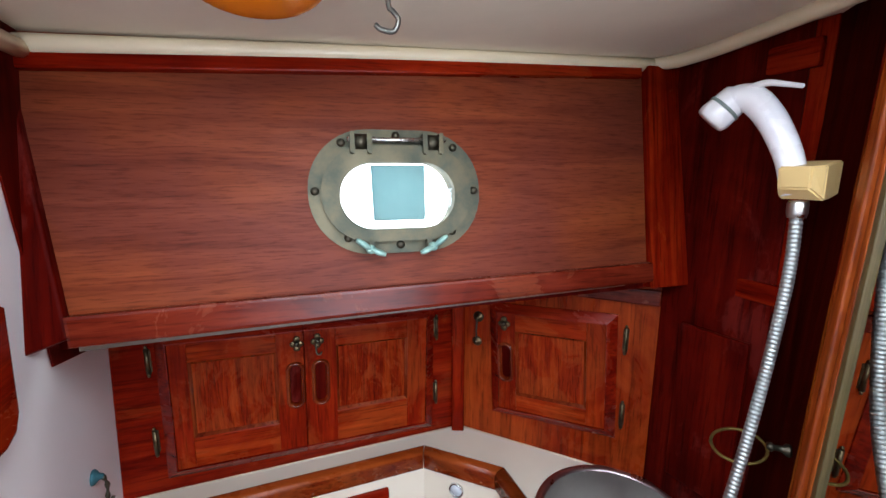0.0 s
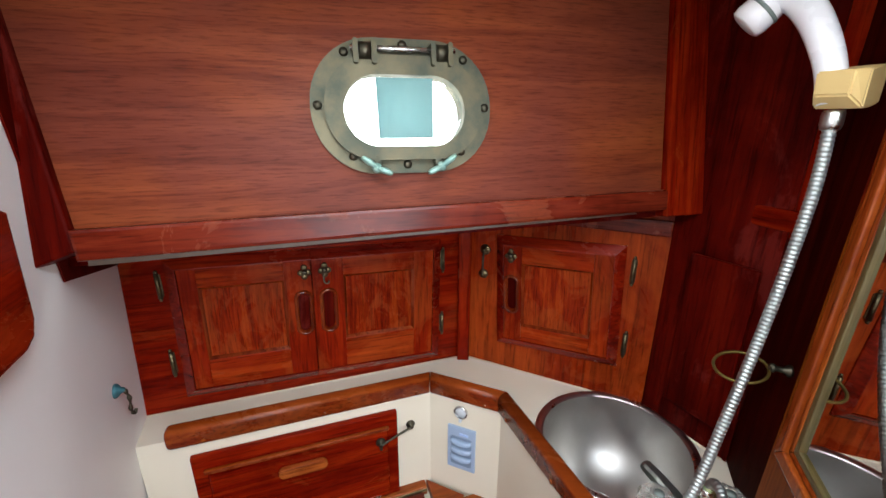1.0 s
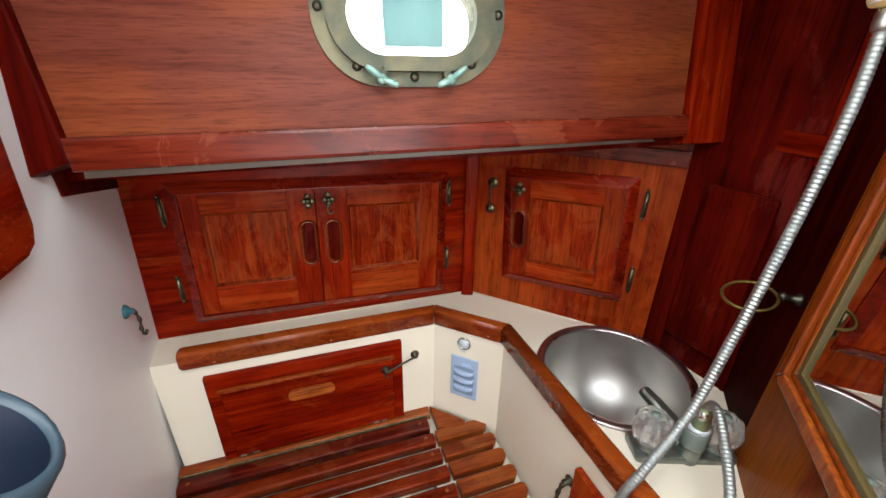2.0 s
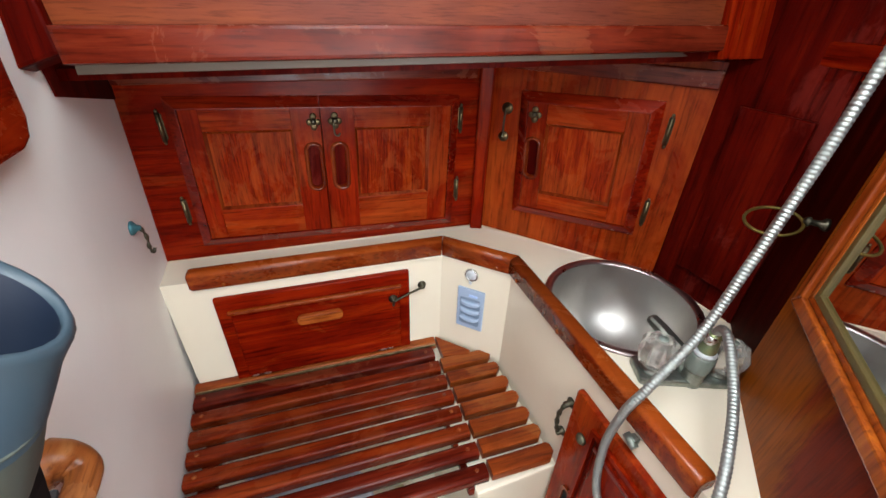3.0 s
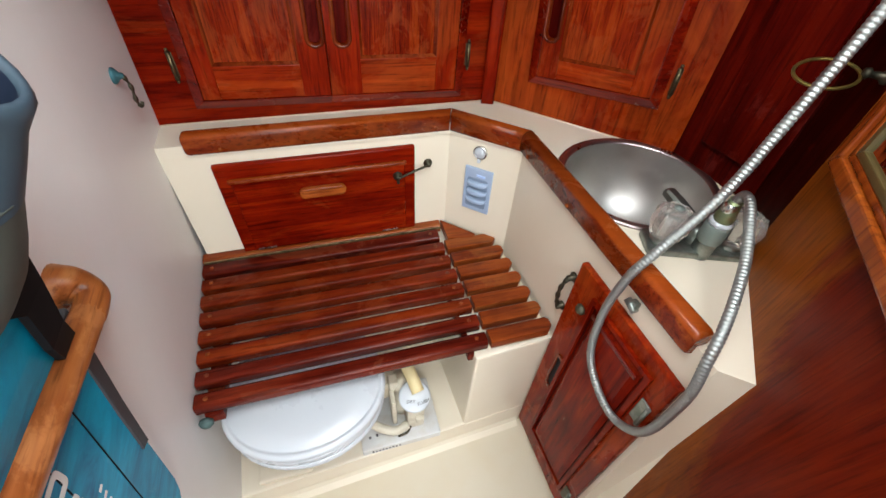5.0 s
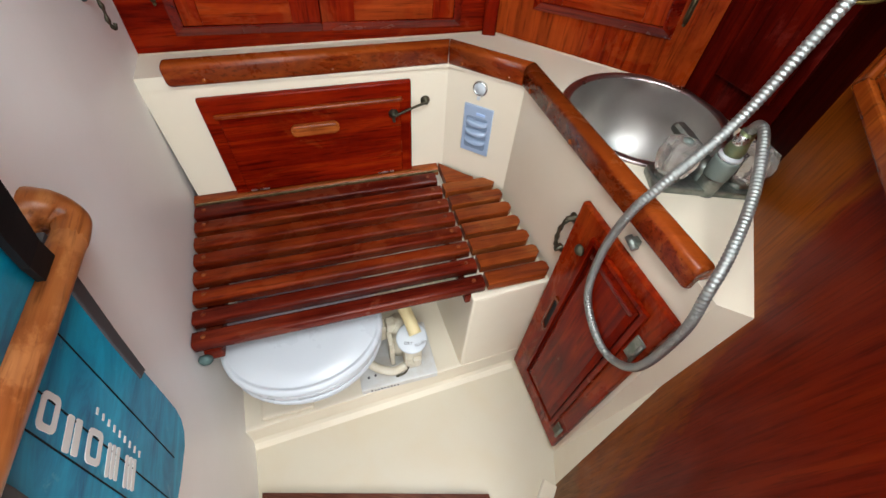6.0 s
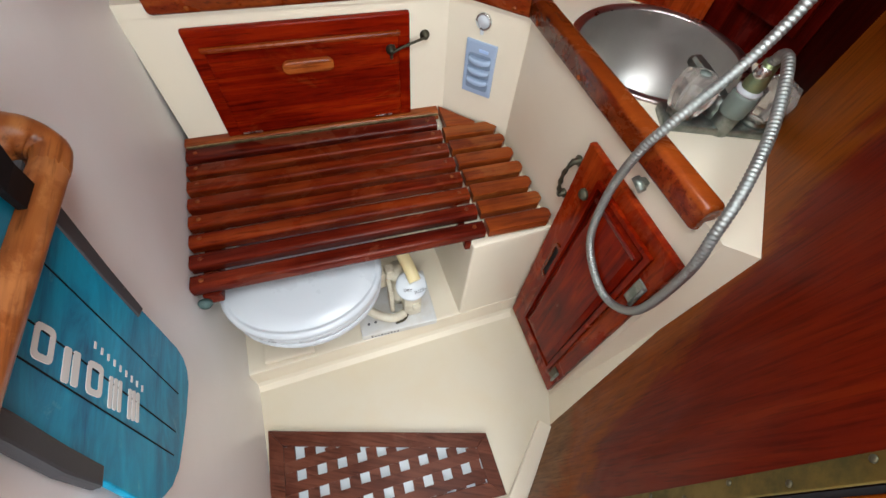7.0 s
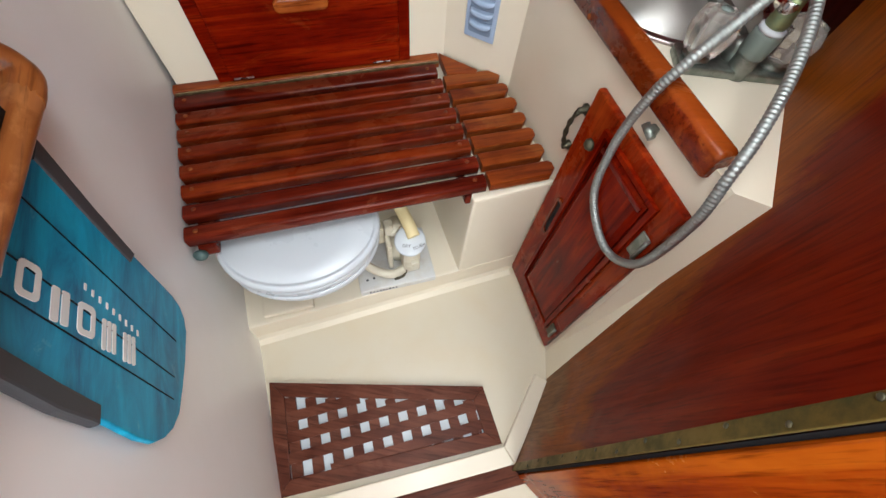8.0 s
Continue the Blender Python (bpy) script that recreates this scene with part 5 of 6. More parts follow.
# ---- mirror, entry door, towel ring ----
def build_right_side():
    u0, u1, z0, z1 = 0.2665, 0.680, 1.243, 1.90
    m = thing("framed_mirror", BULK, "mirror in a varnished orange-brown wooden frame", "mirror")
    w = 0.036
    def mitred(w0, w1, front, mat, lab):
        for name, q in (("frame_side", [(u0 + w0, z0 + w0), (u0 + w1, z0 + w1), (u0 + w1, z1 - w1), (u0 + w0, z1 - w0)]), ("frame_side", [(u1 - w0, z0 + w0), (u1 - w0, z1 - w0), (u1 - w1, z1 - w1), (u1 - w1, z0 + w1)]),
                        ("frame_rail", [(u0 + w0, z0 + w0), (u1 - w0, z0 + w0), (u1 - w1, z0 + w1), (u0 + w1, z0 + w1)]), ("frame_rail", [(u0 + w0, z1 - w0), (u0 + w1, z1 - w1), (u1 - w1, z1 - w1), (u1 - w0, z1 - w0)])):
            bm = B()
            prism(bm, q, front, -0.0005, "y", 0.003)
            part(name, bm, mat, m, lab)
    mitred(0.0, 0.008, -0.008, M_rail, "darker outer edge")
    mitred(0.008, 0.027, -0.016, M_frame, "")
    mitred(0.027, w, -0.010, M_frame, "")
    iw = w + 0.010
    for a in ([(u0 + w, z0 + w), (u0 + iw, z0 + iw), (u0 + iw, z1 - iw), (u0 + w, z1 - w)], [(u0 + w, z0 + w), (u1 - w, z0 + w), (u1 - iw, z0 + iw), (u0 + iw, z0 + iw)]):
        bm = B()
        prism(bm, a, -0.009, -0.0005, "y", 0.002)
        part("inner_bead", bm, M_olive, m, "olive-brown inner bead")
    bm = B()
    box(bm, u0 + w - 0.002, u1 - w + 0.002, -0.0045, -0.0005, z0 + w - 0.002, z1 - w + 0.002)
    part("mirror_glass", bm, M_mirror, m)

    # brass strip hinge on the bulkhead's edge and the open door
    h = thing("piano_hinge", EDGE, "long aged brass piano hinge with screws", "hinge")
    bm = B()
    box(bm, -0.0185, 0.0, -0.0035, -0.0005, -0.015, 1.50, 0.001)
    lf = part("leaf", bm, M_brass, h)
    for k in range(22):
        bm = B()
        turned(bm, [(0.003, 0), (0.003, 0.001), (0.0015, 0.0015), (0, 0.0015)], Matrix.Translation((-0.0095 + (0.004 if k % 2 else -0.004), -0.0035, 0.04 + 0.067 * k)) @ pose(0, 0, 0, 90), 8)
        part("screw", bm, M_bronze, lf)
    d = face(EDGE @ Vector((0.003, 0.003, -0.01)), (1.0, -0.75, 0), EDGE.to_3x3() @ Vector((0, 0, 1)))
    dd = thing("entry_door", d @ Matrix.Translation((0.006, 0, 0)), "bright orange-brown varnished mahogany entry door, swung open", "door")
    bm = B()
    box(bm, 0.0, 0.52, 0.0, 0.026, 0.005, 1.52, 0.003)
    part("door_leaf", bm, M_door, dd)
    # black strip added in place of the shaded gap between hinge and door
    bm = B()
    box(bm, -0.006, -0.0005, 0.004, 0.022, 0.005, 1.52)
    part("edge_seal", bm, M_black, dd, "black strip standing for the dark gap at the hinge edge")
    r = thing("towel_ring", BULK @ Matrix.Translation((bulk_u(0.668), 0.010, 1.333)), "small round brass towel ring on the bulkhead", "towel ring")
    bm = B()
    turned(bm, [(0.009, 0), (0.009, 0.004), (0.005, 0.008), (0.004, 0.018), (0.007, 0.021), (0.006, 0.026), (0, 0.028)], pose(0, 0, 0, 90), 16)
    part("knob", bm, M_bronze_dk, r)
    bm = B()
    ring = [(0.030 * math.sin(2 * math.pi * k / 40) * 0.95, -0.026 - 0.034 + 0.034 * math.cos(2 * math.pi * k / 40), -0.004 - 0.010 * (1 - math.cos(2 * math.pi * k / 40)) * 0.5 - 0.009 * math.sin(2 * math.pi * k / 40)) for k in range(41)]
    tube(bm, ring, 0.0022, 8, False)
    part("ring", bm, M_brass, r)


# ---- shower ----
def build_shower():
    h = thing("shower_holder", Matrix.Translation((0.508, 0.628, 1.713)) @ Matrix.Scale(0.95, 4), "beige plastic shower bracket", "bracket")
    rot = Matrix((Vector((0.9, 0.42, 0)).normalized(), Vector((-0.42, 0.9, 0)).normalized(), Vector((0, 0, 1)))).transposed().to_4x4()
    bm = B()
    loft(bm, [[rot @ Vector(p) for p in s] for s in (
        [(-0.034, -0.016, -0.012), (-0.034, 0.018, -0.012), (-0.038, 0.018, 0.014), (-0.038, -0.018, 0.014)],
        [(-0.018, -0.024, -0.026), (-0.018, 0.024, -0.026), (-0.020, 0.024, 0.016), (-0.020, -0.024, 0.016)],
        [(0.006, -0.019, -0.025), (0.006, 0.019, -0.025), (0.008, 0.019, 0.021), (0.008, -0.019, 0.021)],
        [(0.026, -0.017, -0.020), (0.026, 0.017, -0.020), (0.026, 0.017, 0.022), (0.026, -0.017, 0.022)])], smooth=False)
    bmesh.ops.bevel(bm, geom=bm.edges[:], offset=0.002, segments=2, affect="EDGES")
    part("clip_body", bm, M_beige, h)

    s = thing("hand_shower", Matrix.Translation((0.494, 0.632, 1.704)) @ Matrix.Scale(0.90, 4), "white plastic hand shower with a trigger lever, resting in its bracket", "shower head")
    pts = smooth_path([(0.0, 0.0, -0.012), (-0.006, 0.010, 0.035), (-0.018, 0.032, 0.085), (-0.032, 0.056, 0.118), (-0.046, 0.072, 0.122), (-0.060, 0.080, 0.108)], 8)
    bm = B()
    tube(bm, pts, lambda k: 0.0150 + 0.0045 * min(1, k / 26) + (0.003 if k > 32 else 0), 18)
    part("handle", bm, M_white, s)
    d = (pts[-1] - pts[-4]).normalized()
    hm = Matrix.Translation(pts[-1]) @ d.to_track_quat("Z", "Y").to_matrix().to_4x4()
    bm = B()
    turned(bm, [(0.0215, -0.006), (0.0232, 0.0), (0.0240, 0.012), (0.022, 0.020), (0.018, 0.022), (0, 0.0225)], hm, 24)
    part("spray_head", bm, M_white, s)
    bm = B()
    turned(bm, [(0.0225, -0.006), (0.0240, -0.0055), (0.0240, -0.0015), (0.0225, -0.001)], hm, 24, caps=False)
    part("grey_band", bm, M_greyfit, s, "dark grey ring round the head")
    bm = B()
    tube(bm, smooth_path([(-0.040, 0.062, 0.134), (-0.028, 0.040, 0.138), (-0.018, 0.022, 0.133), (-0.008, 0.004, 0.127)], 6), lambda k: 0.0105 - 0.00025 * k, 10, flat=0.5)
    part("lever", bm, M_white, s)

    # steel hose: ribbed tube from the tap up over and down in a loop to the shower
    line = smooth_path([(0.450, 0.603, 1.150), (0.451, 0.600, 1.172), (0.449, 0.588, 1.188), (0.446, 0.562, 1.186), (0.428, 0.489, 1.158), (0.399, 0.419, 1.128), (0.383, 0.382, 1.090), (0.388, 0.370, 1.012), (0.384, 0.379, 0.884), (0.359, 0.432, 0.831),
                        (0.326, 0.503, 0.871), (0.316, 0.522, 0.974), (0.320, 0.516, 1.074), (0.340, 0.518, 1.130), (0.398, 0.555, 1.205), (0.434, 0.582, 1.300), (0.472, 0.608, 1.440), (0.493, 0.620, 1.590), (0.497, 0.628, 1.685)], 46)
    hose = thing("shower_hose", Matrix(), "ribbed stainless steel shower hose hanging in a loop", "hose")
    # even steps along the curve, one rib every 4 mm
    acc, even, last = 0.0, [line[0]], line[0]
    for q in line[1:]:
        while (q - last).length >= 0.0011:
            last = last + (q - last).normalized() * 0.0011
            even.append(last)
    bm = B()
    tube(bm, even, lambda k: 0.0061 + (0.0000, 0.0005, 0.0009, 0.0008, 0.0004)[k % 5], 12)
    part("ribbed_tube", bm, M_hose, hose)
    for e0, e1 in ((even[0], even[14]), (even[-1], even[-18])):
        bm = B()
        q = (e1 - e0).normalized().to_track_quat("Z", "Y").to_matrix().to_4x4()
        ln = (e1 - e0).length
        turned(bm, [(0.0095, -0.002), (0.0105, 0.002), (0.0105, ln * 0.7), (0.0090, ln)], Matrix.Translation(e0) @ q, 16)
        part("ferrule", bm, M_chrome, hose, "plain metal ferrule on the hose end")
    # clip under the rail
    c = thing("hose_clip", PAND @ Matrix.Translation((0.420, 0, 1.022)), "small pitted chrome hose clip below the rail", "clip")
    bm = B()
    tube(bm, [(-0.011, -0.012, 0.003), (0.011, -0.012, -0.003)], 0.0062, 12)
    box(bm, -0.007, 0.007, -0.013, 0.0, -0.007, 0.007, 0.003)
    part("clip_body", bm, M_dull, c)


def build_tap():
    t = thing("basin_tap", Matrix.Translation((0.444, 0.616, COUNTER)) @ pose(0, 0, 0, 0, 0, 4), "pitted chrome two-knob basin tap with clouded acrylic knobs", "tap")
    bm = B()
    prism(bm, rounded(-0.080, 0.080, -0.026, 0.028, 0.008, 4), 0.0, 0.013, "z", 0.004)
    part("base_plate", bm, M_dull, t)
    for sx in (-1, 1):
        bm = B()
        turned(bm, [(0.019, 0.013), (0.019, 0.017), (0.013, 0.022), (0.011, 0.026)], Matrix.Translation((sx * 0.054, 0.0, 0.0)), 20)
        part("escutcheon", bm, M_dull, t)
        bm = B()
        secs = []
        for r0, z0 in ((0.019, 0.020), (0.024, 0.026), (0.0310, 0.050), (0.0315, 0.060), (0.0270, 0.072), (0.014, 0.078)):
            secs.append([((r0 * (1.0 if j % 2 else 0.88)) * math.cos(math.pi * j / 8 + 0.2) + sx * 0.054, (r0 * (1.0 if j % 2 else 0.88)) * math.sin(math.pi * j / 8 + 0.2), z0) for j in range(16)])
        loft(bm, secs, smooth=False)
        k = part("knob", bm, M_acrylic, t, "fluted clouded clear acrylic knob")
        bm = B()
        turned(bm, [(0.007, 0.078), (0.0075, 0.0795), (0.0, 0.080)], Matrix.Translation((sx * 0.054, 0.0, 0.0)), 14)
        part("index_cap", bm, M_greyfit, k)
    bm = B()
    turned(bm, [(0.018, 0.012), (0.018, 0.034), (0.013, 0.041), (0, 0.042)], Matrix.Translation((0.0, 0.008, 0.0)), 18)
    part("body", bm, M_dull, t)
    # short flat spout, slightly rising, with a blunt end
    bm = B()
    ax = Vector((-0.44, 0.90, 0)).normalized()
    sd = Vector((ax.y, -ax.x, 0))
    secs = []
    for d0, w0, lo, hi in ((0.0, 0.012, 0.020, 0.040), (0.020, 0.0115, 0.028, 0.048), (0.050, 0.0105, 0.040, 0.056), (0.074, 0.0095, 0.046, 0.060), (0.080, 0.0080, 0.047, 0.057)):
        c0 = Vector((0.0, 0.010, 0)) + ax * d0
        secs.append([c0 + sd * a + Vector((0, 0, z)) for a, z in ((-w0, lo), (w0, lo), (w0, hi - 0.004), (w0 * 0.6, hi), (-w0 * 0.6, hi), (-w0, hi - 0.004))])
    loft(bm, secs, smooth=False)
    part("spout", bm, M_spout, t, "dark tarnished spout")
    # diverter with nut and hose tail
    a = Vector((0.006, -0.012, 0.020))
    d = Vector((0.02, -0.02, 1.0)).normalized()
    q = d.to_track_quat("Z", "Y").to_matrix().to_4x4()
    bm = B()
    turned(bm, [(0.016, -0.03), (0.0165, 0.0), (0.0165, 0.012), (0.013, 0.018)], Matrix.Translation(a) @ q, 18)
    v = part("diverter", bm, M_dull, t)
    bm = B()
    turned(bm, [(0.0175, 0.012), (0.0185, 0.016), (0.0185, 0.042), (0.0165, 0.046)], Matrix.Translation(a) @ q, 20)
    part("nut", bm, M_greyfit, v, "grey plastic coupling nut")
    bm = B()
    turned(bm, [(0.0165, 0.046), (0.017, 0.050), (0.014, 0.053)], Matrix.Translation(a) @ q, 20)
    part("collar", bm, M_porc, v)
    bm = B()
    turned(bm, [(0.013, 0.052), (0.014, 0.060), (0.011, 0.075), (0.0095, 0.090)], Matrix.Translation(a) @ q, 18)
    part("hose_tail", bm, M_greenfit, v, "greenish brass hose tail")


# ---- left wall ----
def build_left_wall_things():
    def wu(y):
        return (y - 0.3) * 1.1327
    # hanging hook
    h = thing("wall_hook", WALL @ Matrix.Translation((wu(0.674), 0, 1.216)), "small teal tarnished bronze hook hanging on the wall", "hook")
    bm = B()
    turned(bm, [(0.013, 0), (0.013, 0.003), (0.010, 0.006), (0.006, 0.009), (0.004, 0.015), (0, 0.016)], pose(0, 0, 0, 90), 14)
    part("rosette", bm, M_tealmetal, h)
    bm = B()
    tube(bm, smooth_path([(0.0, -0.014, 0.0), (0.003, -0.018, -0.020), (0.003, -0.017, -0.045), (0.007, -0.020, -0.056), (0.012, -0.022, -0.050)], 6), lambda k: 0.0030 + 0.0012 * math.sin(k * 1.3) * (k < 16), 8)
    part("hook_arm", bm, M_bronze_dk, h)

    # wooden grab bar
    b = thing("towel_bar", WALL @ Matrix.Translation((0, 0, 1.150)), "rounded teak towel bar on the wall", "towel bar")
    bm = B()
    tube(bm, smooth_path([(-0.026, -0.0285, 0.0), (-0.04, -0.0285, 0.001), (-0.20, -0.0285, 0.018), (-0.40, -0.0285, 0.039)], 8), 0.0152, 16)
    part("bar", bm, M_bar, b)
    for u, z, sg in ((0.0, 0.0, 1), (-0.428, 0.042, -1)):
        bm = B()
        # the end turns in to the wall and widens into a broad foot
        bend = smooth_path([(u - 0.036 * sg, -0.0285, z), (u - 0.022 * sg, -0.0288, z), (u - 0.008 * sg, -0.0265, z + 0.001), (u + 0.000 * sg, -0.0185, z + 0.006), (u + 0.002 * sg, -0.0105, z + 0.0115), (u + 0.002 * sg, -0.0050, z + 0.0130), (u + 0.002 * sg, 0.0006, z + 0.0130)], 5)
        tube(bm, bend, lambda k: 0.0153 + 0.0105 * (max(0, k - 6) / 24) ** 1.2, 20)
        part("bracket", bm, M_bar, b)

    # swim fin behind the bar
    f = thing("swim_fin", WALL @ Matrix.Translation((0, -0.005, 0)), "teal swim fin with slate rubber foot pocket behind a bar", "swim fin")
    rgt = [(-0.044, 1.15), (-0.049, 1.12), (-0.0787, 0.95), (-0.0880, 0.88), (-0.0925, 0.848), (-0.101, 0.826), (-0.116, 0.813), (-0.136, 0.809)]
    tip = [(-0.182, 0.818), (-0.222, 0.831), (-0.2585, 0.845), (-0.279, 0.8635), (-0.292, 0.886), (-0.299, 0.912), (-0.297, 0.943)]
    lft = [(-0.281, 1.02), (-0.257, 1.12), (-0.250, 1.15)]
    bm = B()
    prism(bm, rgt + tip + lft, -0.010, -0.003, "y", 0.002)
    bl = part("blade", bm, M_blade, f, "teal wood-print plastic blade with white lettering shapes")
    # grooves across the print
    for k, off in enumerate((0.30, 0.62, 0.80)):
        bm = B()
        top, bot = Vector((-0.045 - 0.19 * off, 1.19)), Vector((-0.112 - 0.165 * off, 0.838 + 0.03 * off))
        tube(bm, [(top.x, -0.0102, top.y), ((top.x + bot.x) / 2, -0.0104, (top.y + bot.y) / 2), (bot.x, -0.0102, bot.y)], 0.0008, 6)
        part("groove", bm, M_black, bl)
    for poly in ([(-0.056, 1.165), (-0.064, 1.12), (-0.082, 1.03), (-0.094, 0.958), (-0.078, 0.950), (-0.062, 1.03), (-0.040, 1.12), (-0.032, 1.165)],
                 [(-0.240, 1.165), (-0.248, 1.12), (-0.262, 1.06), (-0.272, 1.008), (-0.290, 1.008), (-0.284, 1.06), (-0.270, 1.12), (-0.262, 1.165)]):
        bm = B()
        prism(bm, poly, -0.0125, -0.001, "y", 0.003)
        part("side_rail", bm, M_grey, f, "dark grey rubber edge rail")
    bm = B()
    loft(bm, [[(ul, -o, z), (ur, -o, z), (ur, -o - 0.006, z), (ul, -o - 0.006, z)] for ul, ur, o, z in ((-0.074, -0.048, 0.0105, 1.120), (-0.096, -0.066, 0.020, 1.160), (-0.116, -0.086, 0.034, 1.205), (-0.118, -0.082, 0.040, 1.250), (-0.170, -0.074, 0.043, 1.300), (-0.170, -0.068, 0.046, 1.345))], smooth=False)
    part("blade_root", bm, M_black, f, "black rubber root of the blade")
    bm = B()
    loft(bm, [[(ul, -o, z), (ur, -o, z), (ur, -o - 0.004, z), (ul, -o - 0.004, z)] for ul, ur, o, z in ((-0.250, -0.070, 0.0065, 1.135), (-0.244, -0.090, 0.017, 1.170), (-0.236, -0.105, 0.028, 1.215), (-0.225, -0.110, 0.036, 1.262), (-0.21, -0.115, 0.040, 1.29))], smooth=False)
    part("blade_neck", bm, M_blade, f)
    # lettering as plain shapes
    # each shape is drawn with a along the line of print (down the blade) and b across it
    h, w, t = 0.0165, 0.0125, 0.0062
    def ring_shape(u, z):
        return [(rounded(u - h, u + h, z - w, z + w, 0.006, 3), rounded(u - h + t, u + h - t, z - w + t, z + w - t, 0.003, 3))]
    def bars(u, z, n):
        step = 2 * w / n
        return [(rounded(u - h, u + h, z - w + step * (q + 0.12), z - w + step * (q + 0.88), 0.0018, 2), None) for q in range(n)]
    for k, (u, z) in enumerate(((-0.180, 1.139), (-0.186, 1.103), (-0.195, 1.067), (-0.196, 1.032), (-0.2016, 0.997), (-0.205, 0.961))):
        for outer, inner in (bars(u, z, 2) if k in (0, 2) else ring_shape(u, z) if k in (1, 3) else bars(u, z, 3)):
            bm = B()
            if inner:
                band(bm, outer, inner, -0.0112, -0.0104)
            else:
                prism(bm, outer, -0.0112, -0.0104, "y")
            part("logo_shape", bm, M_letter, bl)
    for k in range(9):
        bm = B()
        u, z = -0.162 - 0.0024 * k, 1.036 - 0.0115 * k
        box(bm, u - 0.0035, u + 0.0035, -0.0112, -0.0104, z - 0.0016, z + 0.0016)
        part("small_bar", bm, M_letter, bl)
    # foot pocket: an open lofted boot, with rim
    n = 28
    def ring(u, off, w, ru, rn, tilt=0.0, lean=0.0):
        return [(u + ru * math.cos(2 * math.pi * k / n), -(off - 0.002 + rn * math.sin(2 * math.pi * k / n)), w + tilt * math.sin(2 * math.pi * k / n) + lean * math.cos(2 * math.pi * k / n)) for k in range(n)]
    rows = [(-0.136, 0.042, 1.266, 0.024, 0.004), (-0.133, 0.046, 1.270, 0.034, 0.008), (-0.131, 0.053, 1.288, 0.041, 0.014), (-0.131, 0.062, 1.322, 0.042, 0.020, -0.006), (-0.122, 0.067, 1.360, 0.041, 0.026, -0.014)]
    rows2 = [(-0.122, 0.067, 1.360, 0.0416, 0.0266, -0.014), (-0.112, 0.0705, 1.390, 0.040, 0.032, -0.024), (-0.104, 0.0735, 1.408, 0.0395, 0.034, -0.029)]
    bm = B()
    loft(bm, [ring(*r) for r in rows], (True, False))
    part("foot_pocket_toe", bm, M_boot_low, f, "grey-green rubber toe of the foot pocket")
    bm = B()
    wall = [ring(*r) for r in rows2]
    lip = [ring(-0.0975, 0.0760, 1.420, 0.0415, 0.0365, -0.033), ring(-0.0955, 0.0768, 1.426, 0.0433, 0.0385, -0.035), ring(-0.0953, 0.0768, 1.432, 0.0430, 0.0382, -0.035), ring(-0.0956, 0.0768, 1.434, 0.0405, 0.0357, -0.034), ring(-0.098, 0.0765, 1.428, 0.0380, 0.0330, -0.032)]
    loft(bm, wall + lip, (False, False))
    part("foot_pocket", bm, M_boot, f, "slate blue rubber foot pocket, open heel")
    bm = B()
    loft(bm, [lip[-1], ring(-0.108, 0.072, 1.398, 0.0355, 0.0290, -0.025), ring(-0.122, 0.066, 1.355, 0.036, 0.021, -0.012), ring(-0.131, 0.060, 1.318, 0.034, 0.014)], (False, True))
    part("lining", bm, M_lining, f, "dark navy lining inside the pocket")
    bm = B()
    seam = ring(-0.121, 0.0675, 1.366, 0.0412, 0.0268, -0.0145)
    tube(bm, [Vector(p) for p in seam[-4:] + seam[:15]], 0.0014, 6)
    part("seam", bm, M_boot_low, f)

    # wooden rack board high on the wall
    r = thing("wall_rack", WALL @ Matrix.Translation((0, 0, 0)), "red-brown wooden rack board with a rounded corner", "rack")
    bm = B()
    u1 = wu(0.470)
    poly = [(-0.35, 1.448), (u1 - 0.03, 1.440), (u1 - 0.010, 1.447), (u1, 1.466), (u1, 1.585), (u1 - 0.03, 1.60), (-0.35, 1.60)]
    prism(bm, poly, -0.024, -0.0005, "y", 0.005)
    part("board", bm, M_cab_x, r)


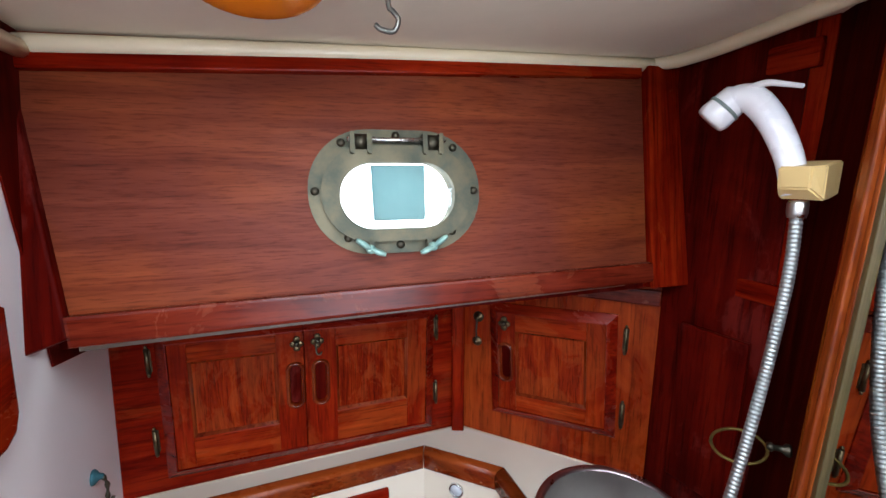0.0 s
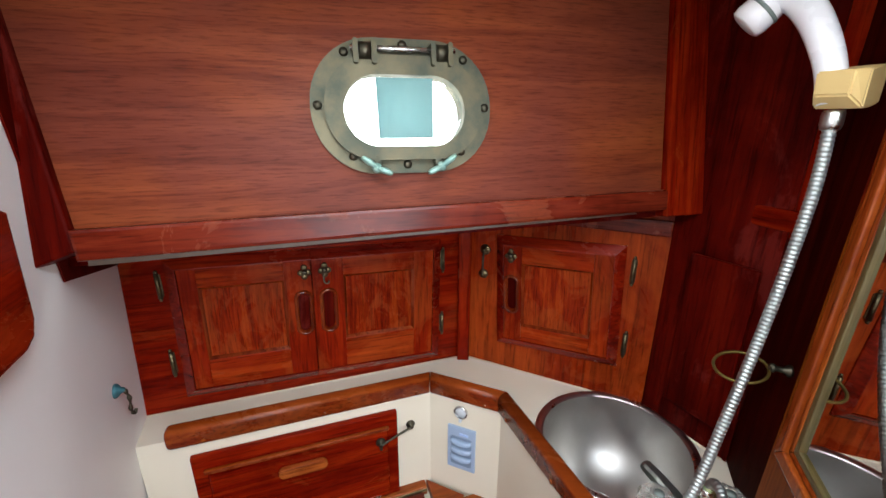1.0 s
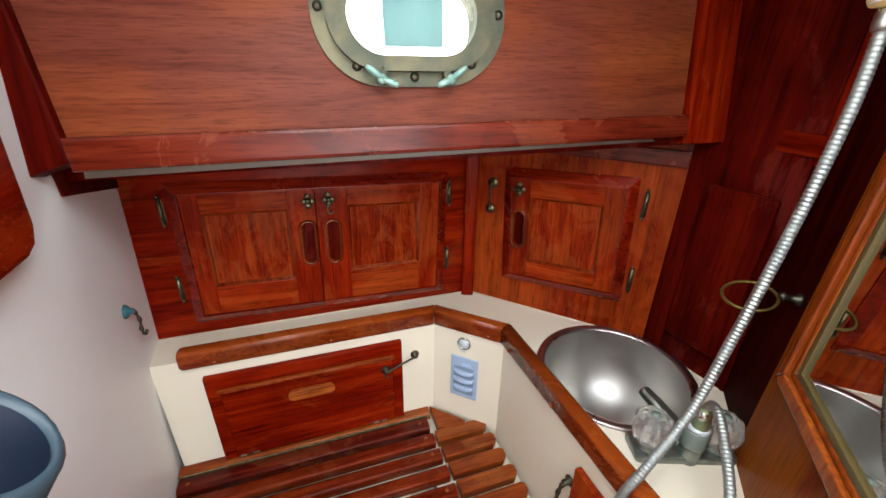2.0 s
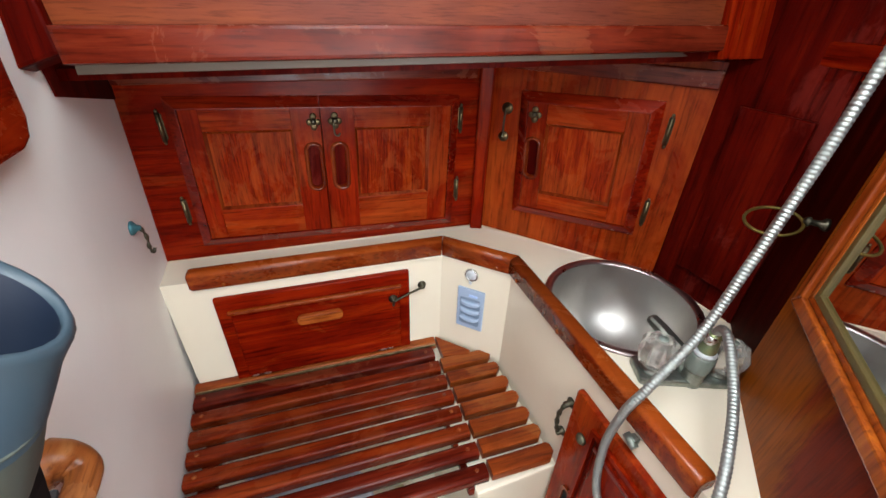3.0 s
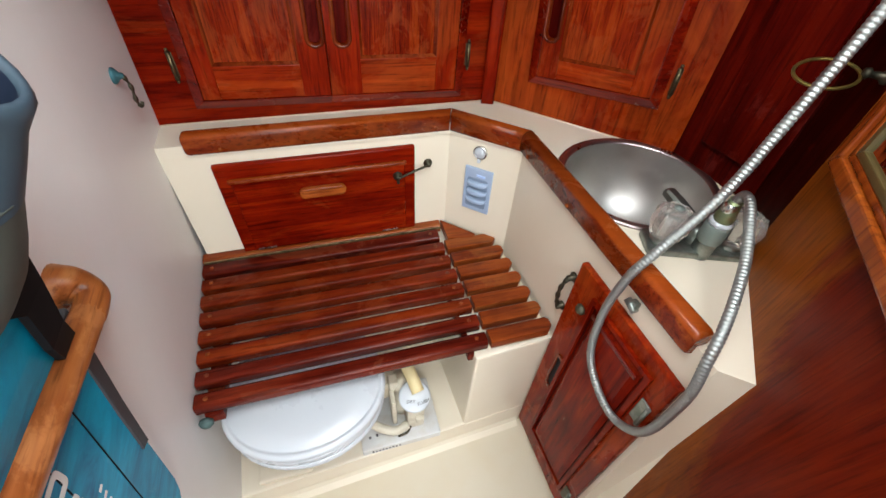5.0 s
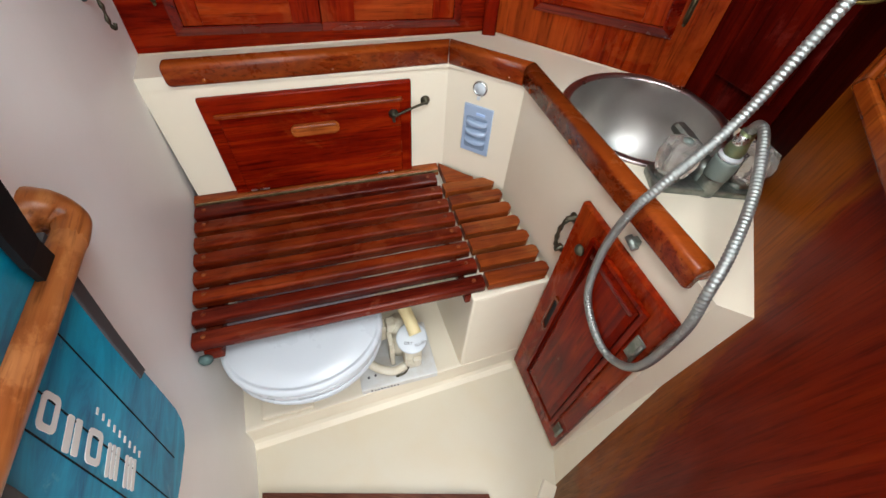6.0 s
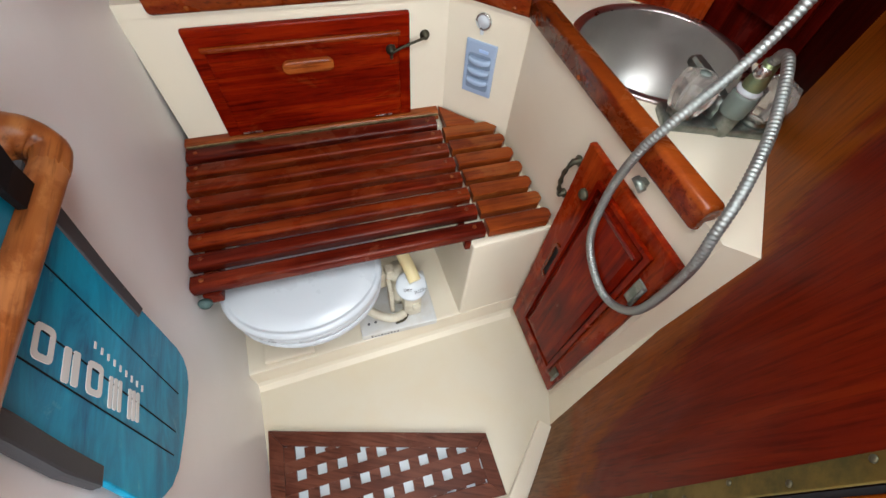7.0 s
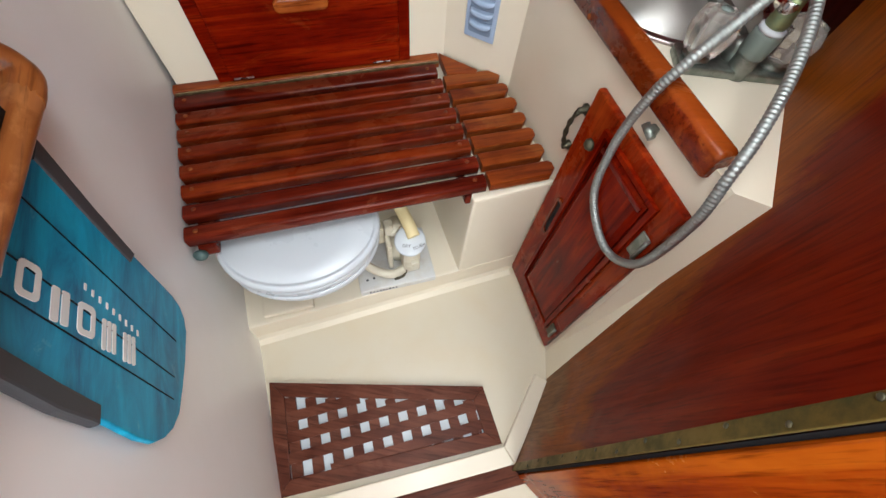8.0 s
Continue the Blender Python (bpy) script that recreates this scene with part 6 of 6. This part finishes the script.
# ---- overhead ----
def build_overhead():
    l = thing("ceiling_lamp", ROOF @ Matrix.Translation((-0.090, 0.503, CEIL)), "round amber ribbed ceiling lamp, unlit", "lamp")
    bm = B()
    turned(bm, [(0.0, 0.0), (0.072, 0.0), (0.074, -0.006), (0.068, -0.012), (0.0, -0.012)], seg=40)
    part("base", bm, M_black, l, "dark base ring")
    bm = B()
    prof = [(0.064 * math.cos(a), -0.012 - 0.030 * math.sin(a) - 0.0009 * (k % 2)) for k, a in enumerate([radians(4 * j) for j in range(23)])]
    turned(bm, prof, seg=48)
    part("lens", bm, M_amber, l, "amber ribbed plastic lens")
    h = thing("ceiling_hook", ROOF @ Matrix.Translation((0.022, 0.542, CEIL)), "grey metal screw hook in the ceiling", "hook")
    bm = B()
    tube(bm, smooth_path([(0, 0, 0.0), (0, 0, -0.030), (0.004, 0, -0.036), (0.009, 0, -0.044), (0.004, 0, -0.054), (-0.008, 0, -0.052), (-0.014, 0, -0.047)], 6), 0.0026, 8)
    part("hook_arm", bm, M_spout, h)
    bm = B()
    turned(bm, [(0.010, 0), (0.010, -0.002), (0.005, -0.004)], seg=14)
    part("flange", bm, M_spout, h)
    # frame of the assumed deck hatch round the opening, out of view
    k = thing("unseen_deck_hatch", ROOF @ Matrix.Translation((0.14, 0.14, CEIL)), "assumed open deck hatch, out of view, with a cream inner frame", "hatch")
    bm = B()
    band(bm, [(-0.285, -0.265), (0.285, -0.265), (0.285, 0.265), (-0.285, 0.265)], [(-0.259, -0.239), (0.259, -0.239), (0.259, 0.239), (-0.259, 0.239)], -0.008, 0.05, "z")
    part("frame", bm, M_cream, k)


build_structure()
build_hull_panel()
build_port()
build_lockers()
build_counter()
build_basin()
build_front_fittings()
build_seat()
build_toilet()
build_grating()
build_right_side()
build_shower()
build_tap()
build_left_wall_things()
build_overhead()
